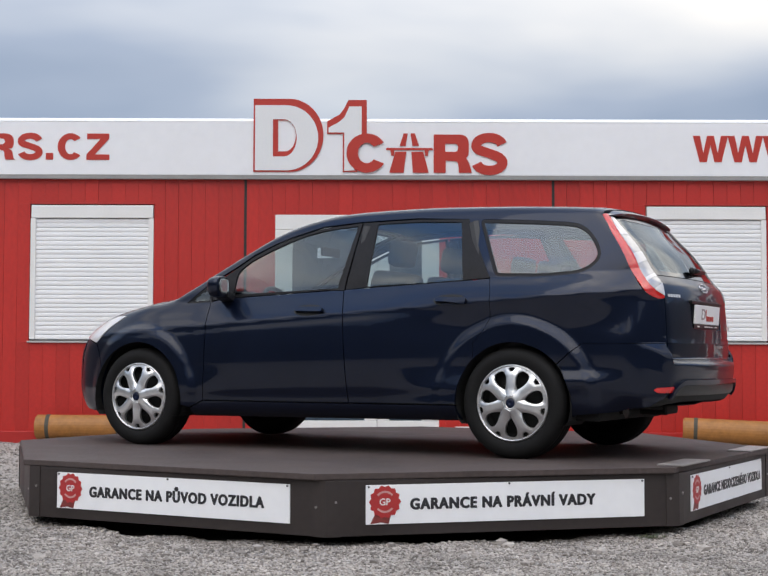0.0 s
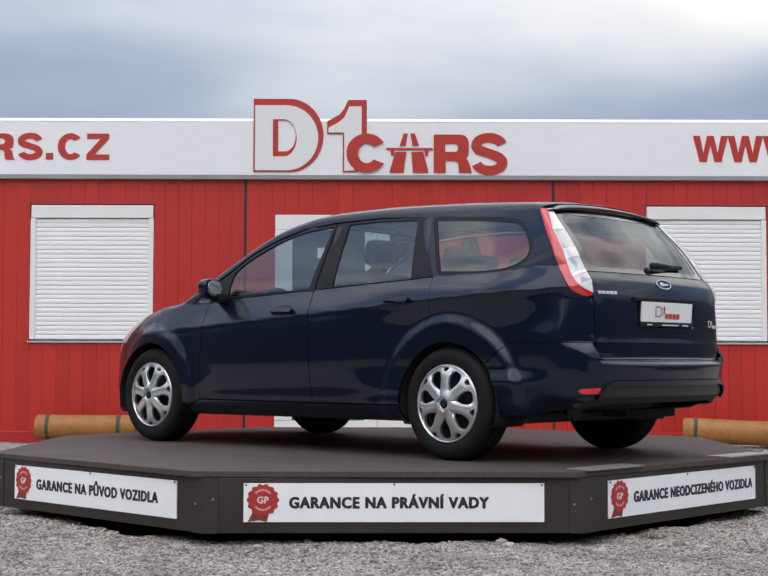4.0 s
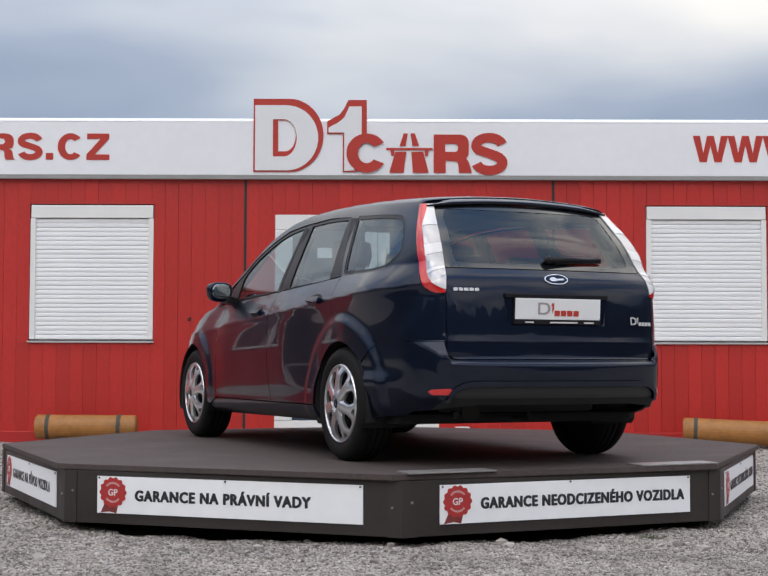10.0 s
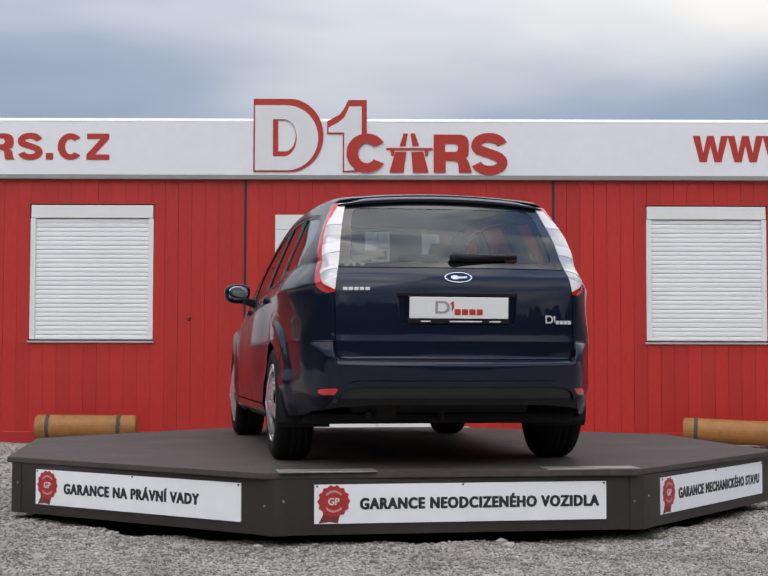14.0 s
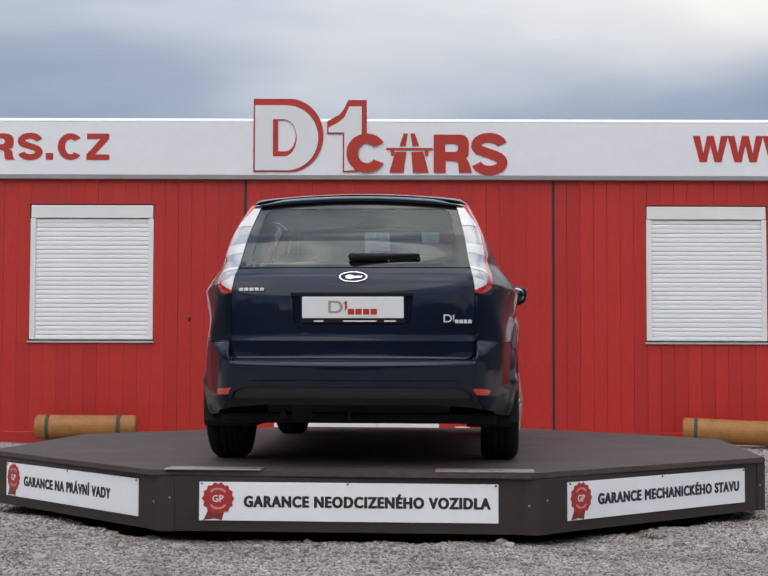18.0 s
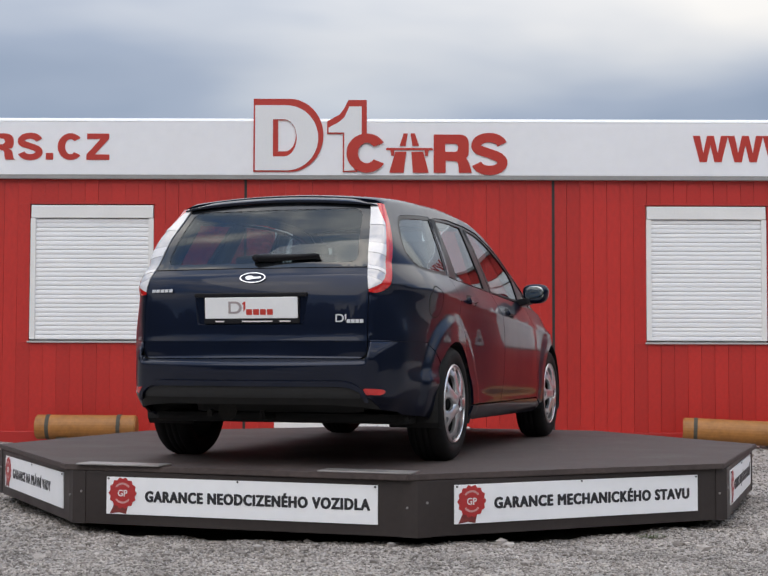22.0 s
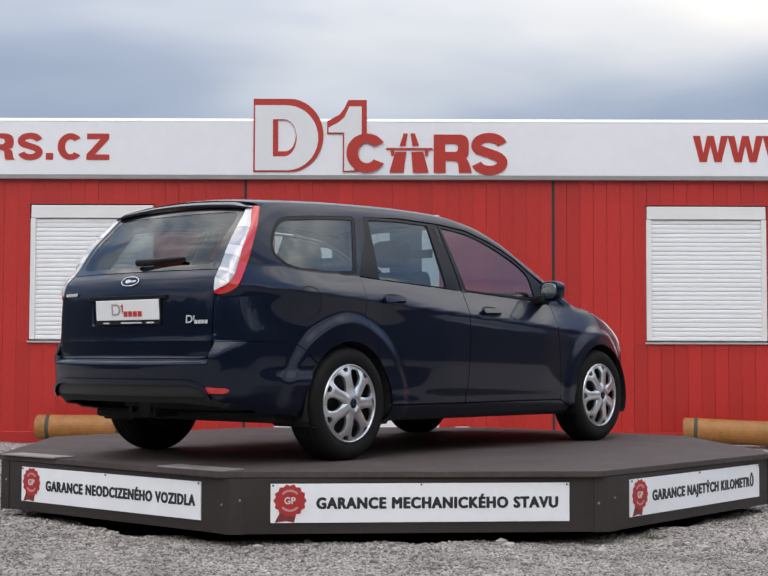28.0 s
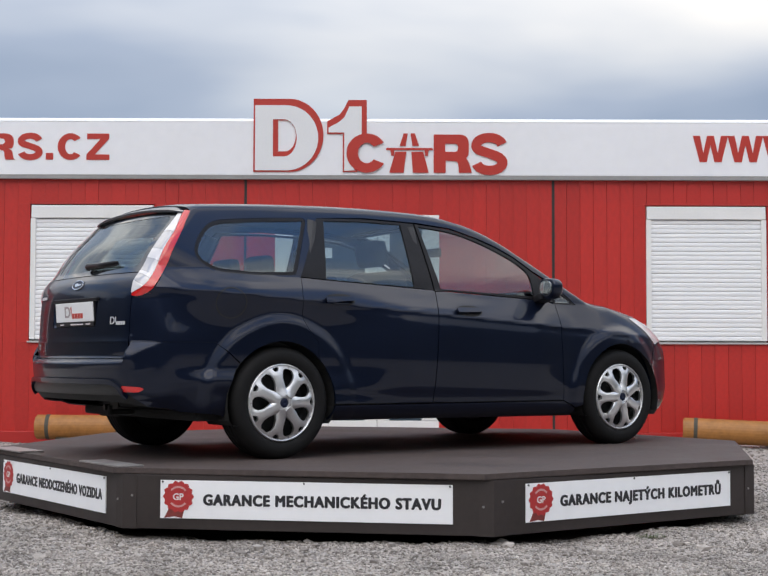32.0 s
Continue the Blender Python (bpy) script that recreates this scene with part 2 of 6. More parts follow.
def cap_height(bold):
    """Height of a capital in the built-in font at that weight."""
    if bold not in CAPS:
        cu = bpy.data.curves.new("capital", "FONT")
        cu.body, cu.offset = "H", bold
        tmp = new("capital", cu)
        me = bpy.data.meshes.new_from_object(tmp.evaluated_get(bpy.context.evaluated_depsgraph_get()))
        bpy.data.objects.remove(tmp)
        zs = [v.co.y for v in me.vertices]
        CAPS[bold] = max(zs) - min(zs)
        bpy.data.meshes.remove(me)
    return CAPS[bold]


def lettering(text, width, height, depth=0.002, bold=0.0, fit=False, space=1.0):
    """Words as a mesh in x and z, standing on y = 0, centred, stretched to that width and height."""
    cu = bpy.data.curves.new("words", "FONT")
    cu.body, cu.extrude, cu.offset, cu.resolution_u = text, 0.0, bold, 3
    cu.space_character = space
    tmp = new("words", cu)
    dg = bpy.context.evaluated_depsgraph_get()
    me = bpy.data.meshes.new_from_object(tmp.evaluated_get(dg))
    bpy.data.objects.remove(tmp)
    co = np.empty(len(me.vertices) * 3)
    me.vertices.foreach_get("co", co)
    co = co.reshape(-1, 3)
    cap = cap_height(bold)
    if fit:
        bold, cap = -co[:, 1].min(), co[:, 1].max() - co[:, 1].min()
    x0, x1 = co[:, 0].min(), co[:, 0].max()
    out = np.zeros_like(co)
    out[:, 0] = ((co[:, 0] - x0) / (x1 - x0) - 0.5) * width
    out[:, 2] = ((co[:, 1] + bold) / cap - 0.5) * height
    me.vertices.foreach_set("co", out.ravel())
    bm = bmesh.new()
    bm.from_mesh(me)
    bpy.data.meshes.remove(me)
    for f in bm.faces:
        f.smooth = False
    r = bmesh.ops.extrude_face_region(bm, geom=list(bm.faces))
    for v in r["geom"]:
        if isinstance(v, bmesh.types.BMVert):
            v.co.y -= depth
    bmesh.ops.recalc_face_normals(bm, faces=bm.faces)
    return bm


def bold(bm, rx, rz, name, material):
    """Lettering made heavier: the same letters laid over one another, a little apart."""
    me = mesh_from(name, bm)
    co = np.empty(len(me.vertices) * 3)
    me.vertices.foreach_get("co", co)
    co = co.reshape(-1, 3)
    faces = [list(p.vertices) for p in me.polygons]
    bpy.data.meshes.remove(me)
    out = bpy.data.meshes.new(name)
    out.from_pydata(*bold_copies(co, faces, rx, rz))
    out.materials.append(material)
    return out


def bold_copies(co, faces, rx, rz, n=12):
    used = sorted({i for f in faces for i in f})
    at = {i: k for k, i in enumerate(used)}
    own = [[at[i] for i in f] for f in faces]
    verts, out = [], []
    front = co[:, 1].min() / 2
    for j in range(n + 1):
        dx, dz = (rx * math.cos(j * 2 * math.pi / n), rz * math.sin(j * 2 * math.pi / n)) if j else (0, 0)
        verts += [(co[i][0] + dx, co[i][1] - (0.00006 * j if co[i][1] < front else 0), co[i][2] + dz) for i in used]
        out += [[i + j * len(used) for i in f] for f in own]
    return verts, [], out


def arc(cx, cz, rx, rz, a0, a1, n=16):
    return [(cx + rx * math.cos(radians(a0 + (a1 - a0) * i / n)), cz + rz * math.sin(radians(a0 + (a1 - a0) * i / n))) for i in range(n + 1)]


# ---- the office of joined steel cabins ----
WALL = 4.4           # front of the wall
FLOOR_Z = 0.10       # ground at its foot
CABIN = 3.006        # width of one cabin
WALL_TOP = 2.70
BOARD = CABIN / 23
OFFICE_L, OFFICE_R = -1.348 - 2 * CABIN, -1.348 + 3 * CABIN


def build_office():
    office = empty("sales_office", pose(0, WALL, FLOOR_Z))
    tagged(office, "long red steel-clad cabin office with white shutters and white fascia", "building")
    plain = mesh_from("cladding_board", boxed(-BOARD / 2 + 0.0003, BOARD / 2 - 0.0003, 0, 0.03, 0, 1, 0.0012), RED_STEEL)
    ribbed = mesh_from("cladding_board", boxed(-BOARD / 2 + 0.0009, BOARD / 2 - 0.0009, 0, 0.03, 0, 1, 0.0025), RED_STEEL)
    # openings: x0, x1, z0, z1
    holes = [(-3.45, -2.239, 1.075, 2.425), (2.561, 3.745, 1.075, 2.425), (-1.057, 0.545, 0.25, 2.328), (-6.456, -5.245, 1.075, 2.425), (5.567, 6.751, 1.075, 2.425)]
    for c in range(-2, 3):
        x0 = -1.348 + c * CABIN
        core = boxed(x0 + 0.012, x0 + CABIN - 0.012, 0.032, 2.4, 0, WALL_TOP - FLOOR_Z)
        if not any(x0 < h[0] < x0 + CABIN for h in holes):
            part("cabin_body", core, RED_FRAME, office)
        else:
            core.free()
            h = [h for h in holes if x0 < h[0] < x0 + CABIN][0]
            bm = bmesh.new()
            zt = WALL_TOP - FLOOR_Z
            box(bm, x0 + 0.012, h[0], 0.032, 0.14, 0, zt)
            box(bm, h[1], x0 + CABIN - 0.012, 0.032, 0.14, 0, zt)
            box(bm, h[0], h[1], 0.032, 0.14, 0, h[2] - FLOOR_Z)
            box(bm, h[0], h[1], 0.032, 0.14, h[3] - FLOOR_Z, zt)
            box(bm, x0 + 0.012, x0 + CABIN - 0.012, 2.3, 2.4, 0, zt)
            box(bm, x0 + 0.012, x0 + CABIN - 0.012, 0.14, 2.3, -0.02, 0.02)
            part("cabin_body", bm, RED_FRAME, office)
        part("joint_strip", boxed(x0 - 0.013, x0 + 0.013, -0.004, 0.03, 0.02, WALL_TOP - FLOOR_Z), SEAM_BLACK, office, "black strip between two cabins")
        part("base_rail", boxed(x0 + 0.014, x0 + CABIN - 0.014, -0.022, 0.03, 0, 0.115, 0.006), RED_FRAME, office)
        for i in range(23):
            bx = x0 + (i + 0.5) * BOARD
            pieces = [(bx - BOARD / 2, bx + BOARD / 2, 0.215, 2.70)]
            for h in holes:
                if bx + BOARD / 2 > h[0] and bx - BOARD / 2 < h[1]:
                    l, r = bx - BOARD / 2, bx + BOARD / 2
                    pieces = [(l, r, 0.215, h[2]), (l, r, h[3], 2.70), (l, h[0], h[2], h[3]), (h[1], r, h[2], h[3])]
            me = ribbed if c == 1 or i in (3, 4, 11, 17, 18) else plain
            for l, r, a, b in pieces:
                if b - a > 0.04 and r - l > 0.004:
                    part("cladding_board", me, None, office, at=Matrix.LocRotScale(((l + r) / 2, 0, a - FLOOR_Z), None, ((r - l) / BOARD, 1, b - a)))
    part("roof", boxed(OFFICE_L, OFFICE_R, 0.0, 2.4, WALL_TOP - FLOOR_Z + 0.003, WALL_TOP - FLOOR_Z + 0.08), ROOF_GREY, office, "flat grey roof")
    bm = bmesh.new()
    tube(bm, (-1.887, 0.0, 1.207), (-1.887, -0.03, 1.207), 0.019, 0.012, 12)
    part("wall_plug", bm, RUST, office, "rusty plug in the cladding")
    for (x0, x1, z0, z1) in holes[:2]:
        shutter_window(office, x0, x1, z0 - FLOOR_Z, z1 - FLOOR_Z)
    entrance(office, *holes[2])
    for (x0, x1, z0, z1) in holes[3:]:
        glazed_window(office, x0, x1, z0 - FLOOR_Z, z1 - FLOOR_Z)
    # pale corner posts at the office's two ends
    for x in (OFFICE_L - 0.02, OFFICE_R - 0.10):
        part("corner_post", boxed(x, x + 0.12, -0.012, 0.11, 0.0, WALL_TOP - FLOOR_Z, 0.006), TRIM_WHITE, office, "pale corner post")
    for x in (OFFICE_L, OFFICE_R - 0.06):
        part("end_wall", boxed(x, x + 0.06, 0.112, 2.4, 0.0, WALL_TOP - FLOOR_Z, 0.004), RED_STEEL, office)
    return office


def glazed_window(office, x0, x1, z0, z1):
    """A window whose shutter is rolled up: white frame, dark pane, pale sill."""
    win = part("window", boxed(x0, x1, 0.115, 0.125, z0, z1), PANE_BLUE, office, "window with dark glass and a white frame")
    part("shutter_box", boxed(x0 + 0.01, x1 - 0.01, 0.0, 0.11, z1 - 0.135, z1 - 0.008, 0.008), PVC_WHITE, win)
    for a, b in ((x0 + 0.004, x0 + 0.075), (x1 - 0.075, x1 - 0.004), ((x0 + x1) / 2 - 0.05, (x0 + x1) / 2 + 0.05)):
        part("window_frame", boxed(a, b, 0.03, 0.11, z0 + 0.09, z1 - 0.137, 0.004), PVC_WHITE, win)
    part("window_frame", boxed(x0 + 0.004, x1 - 0.004, 0.03, 0.11, z0 + 0.015, z0 + 0.088, 0.004), PVC_WHITE, win)
    part("window_sill", boxed(x0 - 0.012, x1 + 0.012, -0.04, 0.11, z0 - 0.006, z0 + 0.014, 0.004), SILL_GREY, win, "grey window sill")


def shutter_window(office, x0, x1, z0, z1):
    """A window closed by its white roller shutter."""
    win = part("window", boxed(x0, x1, 0.075, 0.09, z0, z1), PVC_WHITE, office, "window closed by a white roller shutter")
    part("shutter_box", boxed(x0 + 0.01, x1 - 0.01, 0.0, 0.07, z1 - 0.135, z1 - 0.008, 0.008), PVC_WHITE, win)
    for a, b in ((x0 + 0.004, x0 + 0.055), (x1 - 0.055, x1 - 0.004)):
        part("guide_rail", boxed(a, b, 0.004, 0.07, z0 + 0.03, z1 - 0.137, 0.004), PVC_WHITE, win)
    part("window_sill", boxed(x0 - 0.012, x1 + 0.012, -0.022, 0.06, z0 - 0.004, z0 + 0.014, 0.004), SILL_GREY, win, "grey window sill")
    part("reveal_trim", boxed(x0 - 0.012, x1 + 0.012, -0.005, 0.03, z1, z1 + 0.014, 0.003), RED_FRAME, win)
    n = 27
    lo, hi = z0 + 0.03, z1 - 0.14
    st = (hi - lo) / n
    bm = bmesh.new()
    prof = [(0.030, 0.001), (0.0235, st * 0.08), (0.022, st * 0.3), (0.0215, st * 0.55), (0.0225, st * 0.8), (0.0255, st * 0.93), (0.030, st * 0.97), (0.036, st * 0.97), (0.036, 0.001)]
    ring = [[bm.verts.new((x, y, z)) for y, z in prof] for x in (x0 + 0.05, x1 - 0.05)]
    for i in range(len(prof)):
        bm.faces.new((ring[0][i], ring[1][i], ring[1][(i + 1) % len(prof)], ring[0][(i + 1) % len(prof)]))
    bm.faces.new(ring[0])
    bm.faces.new(ring[1])
    bmesh.ops.recalc_face_normals(bm, faces=bm.faces)
    me = mesh_from("slat", bm, SHUTTER_WHITE)
    for i in range(n):
        part("slat", me, None, win, at=pose(0, 0, lo + i * st))


def entrance(office, x0, x1, z0, z1):
    """The wide glazed entrance in a white frame."""
    z0, z1 = z0 - FLOOR_Z, z1 - FLOOR_Z
    door = part("entrance_door", boxed(x0, x1, 0.0, 0.07, z1 - 0.15, z1, 0.008), PVC_WHITE, office, "white framed glazed double entrance door")
    part("door_stile", boxed(x0, x0 + 0.17, 0.0, 0.07, z0 + 0.075, z1 - 0.152, 0.006), PVC_WHITE, door)
    part("door_stile", boxed(x1 - 0.17, x1, 0.0, 0.07, z0 + 0.075, z1 - 0.152, 0.006), PVC_WHITE, door)
    xm = -0.058
    for a, b in ((xm - 0.123, xm - 0.002), (xm + 0.002, xm + 0.120)):
        part("door_stile", boxed(a, b, 0.004, 0.066, z0 + 0.075, z1 - 0.152, 0.006), PVC_WHITE, door)
    for a, b in ((x0, xm - 0.002), (xm + 0.002, x1)):
        part("door_rail", boxed(a, b, 0.002, 0.07, z0, z0 + 0.073, 0.006), PVC_WHITE, door)
    for a, b in ((x0 + 0.17, xm - 0.123), (xm + 0.120, x1 - 0.17)):
        part("door_pane", boxed(a, b, 0.03, 0.036, z0 + 0.075, z1 - 0.152), PANE_BLUE, door)
    part("paper_notice", boxed(-0.645, -0.500, 0.026, 0.0296, 1.805, 1.905), BANNER_WHITE, door, "small white paper notice on the pane")
    part("door_handle", boxed(x1 - 0.075, x1 - 0.045, -0.05, -0.001, 0.98, 1.12, 0.008), STEEL, door, "steel door handle")
    part("interior_wall", boxed(x0 - 0.9, x1 + 0.9, 1.6, 1.65, 0.03, 2.5), ROOM_GREY, door)


PANE_BLUE = mat("blue_grey_pane", (0.05, 0.07, 0.09), 0.05)
SILL_GREY = mat("grey_sill_sheet", (0.45, 0.44, 0.43), 0.45, var=0.08)
ROOM_GREY = mat("grey_room", (0.2, 0.2, 0.2), 0.8)


def build_fascia():
    L, R = OFFICE_L - 0.03, OFFICE_R + 0.03
    fas = empty("fascia", pose(0, WALL, 2.68))
    tagged(fas, "long white sheet-metal fascia along the office roof edge", "fascia")
    part("fascia_sheet", boxed(L, R, -0.05, -0.02, 0.03, 0.549, 0.003), FASCIA_WHITE, fas)
    cap = bmesh.new()
    prof = [(-0.0500, 0.550), (-0.0514, 0.555), (-0.0460, 0.566), (-0.020, 0.588), (0.10, 0.590), (0.10, 0.550)]
    ends = [[cap.verts.new((x, y, z)) for y, z in prof] for x in (L, R)]
    for i in range(len(prof)):
        cap.faces.new((ends[0][i], ends[1][i], ends[1][(i + 1) % len(prof)], ends[0][(i + 1) % len(prof)]))
    cap.faces.new(ends[0])
    cap.faces.new(ends[1])
    bmesh.ops.recalc_face_normals(cap, faces=cap.faces)
    part("top_trim", cap, TRIM_WHITE, fas, "white slanted edge trim")
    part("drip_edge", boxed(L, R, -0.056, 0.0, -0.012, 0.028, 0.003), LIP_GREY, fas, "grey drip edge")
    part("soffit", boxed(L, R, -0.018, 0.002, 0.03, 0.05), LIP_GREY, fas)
    return fas


def ground_height(x, y):
    """Rises a little to the office, is hollow and dark under the turning platform."""
    t = min(1, max(0, (y - 1.5) / 2.6))
    z = FLOOR_Z * t * t * (3 - 2 * t)
    if abs(x) < 9 and -9 < y < 4.3:
        r = math.hypot(x, y)
        z += 0.028 * noise.noise((x * 0.9, y * 0.9, 1.3)) + 0.016 * noise.noise((x * 3.1, y * 3.1, 5.1)) + 0.010 * noise.noise((x * 9, y * 9, 2.1))
        edge = 2.27 + 0.22 * noise.noise((x * 1.1, y * 1.1, 9.3)) + 0.08 * noise.noise((x * 4, y * 4, 3.3)) - 0.12 * min(1, abs(x) / 2) ** 2
        k = min(1, max(0, (edge - r) / 0.22))
        z -= 0.16 * k * k * (3 - 2 * k)
    return z


def build_ground():
    # one sheet, fine near the platform and coarse to the horizon
    def axis(lo, hi, step, far):
        a = list(np.arange(lo, hi + 1e-6, step))
        g, s = hi, step
        out = []
        while g < far:
            s *= 1.5
            g += s
            out.append(g)
        left, g, s = [], lo, step
        while g > -far:
            s *= 1.5
            g -= s
            left.append(g)
        return left[::-1] + a + out
    xs, ys = axis(-4.2, 4.2, 0.06, 900), axis(-4.2, 4.5, 0.06, 900)
    nx, ny = len(xs), len(ys)
    verts = [(x, y, ground_height(x, y)) for y in ys for x in xs]
    faces = [(j * nx + i, j * nx + i + 1, (j + 1) * nx + i + 1, (j + 1) * nx + i) for j in range(ny - 1) for i in range(nx - 1)]
    me = bpy.data.meshes.new("ground")
    me.from_pydata(verts, [], faces)
    me.materials.append(GRAVEL)
    for pl in me.polygons:
        pl.use_smooth = True
    g = new("ground", me)
    tagged(g, "uneven grey crushed-stone yard", "ground", kind="structure")


def build_logs():
    def log(m, ln, name_label):
        t = empty("barrier_log", m)
        tagged(t, name_label, "log barrier", "log barriers before the office")
        bm = bmesh.new()
        tube(bm, (0, 0, 0.116), (ln, 0, 0.116), 0.116, 0.112, 28)
        bmesh.ops.bevel(bm, geom=[e for e in bm.edges if len(e.link_faces) == 2 and any(len(f.verts) > 6 for f in e.link_faces)], offset=0.012, segments=2, affect="EDGES")
        part("trunk", bm, LOG_WOOD, t, smooth=False)
        for x in (0.10, ln - 0.18):
            bm = bmesh.new()
            tube(bm, (x, 0, 0.116), (x + 0.035, 0, 0.116), 0.1195, None, 28)
            part("strap", bm, LOG_STRAP, t, "dark strap round the log")
        for x in (0.20, ln - 0.34):
            part("chock", boxed(x, x + 0.12, -0.09, 0.09, -0.03, 0.02, 0.006), LOG_STRAP, t)
    log(pose(-3.28, 4.08, 0.155), 0.95, "short varnished log barrier with dark straps on gravel")
    log(pose(2.83, 4.05, 0.145, 0, 2.0, -12), 1.7, "long varnished log barrier with dark straps on gravel")


def build_gravel():
    """Loose crushed stone on the yard, as far as single stones can be told apart."""
    rng = np.random.default_rng(5)
    ico = bmesh.new()
    bmesh.ops.create_icosphere(ico, subdivisions=1, radius=1.0)
    base = np.array([v.co[:] for v in ico.verts])
    tri = np.array([[v.index for v in f.verts] for f in ico.faces])
    ico.free()
    places = []

    def strew(n, x0, x1, y0, y1, lo, hi):
        for _ in range(n):
            x, y = rng.uniform(x0, x1), rng.uniform(y0, y1)
            if math.hypot(x, y) > 2.18:
                places.append((x, y, lo + (hi - lo) * rng.random() ** 3.5))
    strew(62000, -2.3, 2.3, -3.5, -1.95, 0.0026, 0.0095)
    strew(8000, -3.9, -2.0, 0.4, 4.2, 0.0045, 0.014)
    strew(24000, -3.0, -1.2, -2.2, 0.6, 0.0033, 0.0110)
    strew(8000, 2.0, 3.9, 0.4, 4.2, 0.0045, 0.014)
    strew(24000, 1.2, 3.0, -2.2, 0.6, 0.0033, 0.0110)
    strew(90, -2.2, 2.2, -3.1, -2.2, 0.014, 0.036)
    n = len(places)
    co = np.empty((n, len(base), 3))
    for i, (x, y, r) in enumerate(places):
        d = base * (1 + rng.uniform(-0.28, 0.28, (len(base), 1))) * (r * np.array([rng.uniform(0.8, 1.3), rng.uniform(0.8, 1.3), rng.uniform(0.55, 0.9)]))
        a = rng.uniform(0, 6.28)
        c, s = math.cos(a), math.sin(a)
        co[i] = np.stack([x + c * d[:, 0] - s * d[:, 1], y + s * d[:, 0] + c * d[:, 1], ground_height(x, y) + r * 0.25 + d[:, 2]], -1)
    faces = (tri[None] + (np.arange(n) * len(base))[:, None, None]).reshape(-1, 3)
    me = bpy.data.meshes.new("gravel")
    me.from_pydata(co.reshape(-1, 3).tolist(), [], faces.tolist())
    me.materials.append(STONE)
    tagged(new("gravel", me), "loose grey crushed stones", "gravel", kind="stuff")


def solid(name, pts, material, parent, depth=0.02, holes=(), at=None, label=""):
    bm = bmesh.new()
    prism(bm, pts, 0, -depth, holes)
    return part(name, bm, material, parent, label, at=at)


def build_sign():
    """The dealer's mark on the fascia, as plain outlined shapes and blocks."""
    Y = WALL - 0.052
    sign = empty("roof_sign", pose(0, Y, 2.735))
    tagged(sign, "large red and white dealer mark standing on the fascia", "sign")
    # outlined slab with one round side and a slot
    def round_slab(x0, x1, z0, z1, rx):
        zm, rz = (z0 + z1) / 2, (z1 - z0) / 2
        return [(x0, z0), (x0, z1)] + arc(x1 - rx, zm, rx, rz, 90, -90, 24)
    slab = solid("slab_edge", round_slab(-1.27, -0.588, 0.005, 0.722, 0.33), SIGN_RED, sign, 0.008, [round_slab(-1.030, -0.857, 0.205, 0.510, 0.105)], label="red edge of the slab")
    solid("slab_face", round_slab(-1.254, -0.638, 0.019, 0.658, 0.31), SIGN_WHITE, slab, 0.004, [round_slab(-1.080, -0.848, 0.155, 0.520, 0.125)], at=pose(0, -0.0085, 0), label="white face of the slab")
    # bar with a flag
    outer = [(-0.398, 0.005), (-0.398, 0.378), (-0.552, 0.378), (-0.552, 0.500), (-0.50, 0.53), (-0.43, 0.57), (-0.385, 0.63), (-0.345, 0.712), (-0.165, 0.712), (-0.165, 0.37), (-0.31, 0.30), (-0.35, 0.19), (-0.31, 0.09), (-0.25, 0.005)]
    inner = [(-0.384, 0.015), (-0.384, 0.392), (-0.538, 0.392), (-0.538, 0.440), (-0.45, 0.485), (-0.385, 0.54), (-0.335, 0.648), (-0.215, 0.648), (-0.215, 0.36), (-0.325, 0.30), (-0.358, 0.19), (-0.325, 0.09), (-0.28, 0.022)]
    bar = solid("bar_edge", outer, SIGN_RED, sign, 0.008, label="red edge of the bar")
    solid("bar_face", inner, SIGN_WHITE, bar, 0.004, at=pose(0, -0.0085, 0), label="white face of the bar")
    # open ring, bridge over a road, two notched blocks
    ring = arc(-0.165, 0.19, 0.198, 0.192, 32, 328, 30) + arc(-0.165, 0.19, 0.085, 0.10, 322, 38, 24)
    solid("open_ring", ring, SIGN_RED, sign, 0.005, at=pose(0, -0.0130, 0))
    solid("bridge_deck", [(0.025, 0.222), (0.025, 0.242), (0.478, 0.242), (0.478, 0.222), (0.44, 0.222), (0.43, 0.165), (0.405, 0.165), (0.40, 0.222), (0.105, 0.222), (0.10, 0.165), (0.075, 0.165), (0.065, 0.222)], SIGN_RED, sign, 0.008)
    for pts in ([(0.055, 0.0), (0.195, 0.0), (0.222, 0.205), (0.115, 0.205)], [(0.285, 0.0), (0.440, 0.0), (0.385, 0.205), (0.270, 0.205)], [(0.155, 0.262), (0.215, 0.262), (0.235, 0.385), (0.195, 0.385)], [(0.280, 0.262), (0.345, 0.262), (0.305, 0.385), (0.262, 0.385)]):
        solid("road_stripe", pts, SIGN_RED, sign, 0.008)
    blk = rounded2([(0.488, 0.0, 0), (0.488, 0.375, 0), (0.83, 0.375, 0.09), (0.83, 0.165, 0.06), (0.80, 0.15, 0.02), (0.835, 0.10, 0.03), (0.858, 0.0, 0), (0.735, 0.0, 0), (0.725, 0.11, 0.03), (0.605, 0.12, 0), (0.605, 0.0, 0)])
    solid("notched_block", blk, SIGN_RED, sign, 0.008, [rounded2([(0.60, 0.205, 0.01), (0.60, 0.285, 0.01), (0.725, 0.285, 0.035), (0.725, 0.205, 0.035)])])
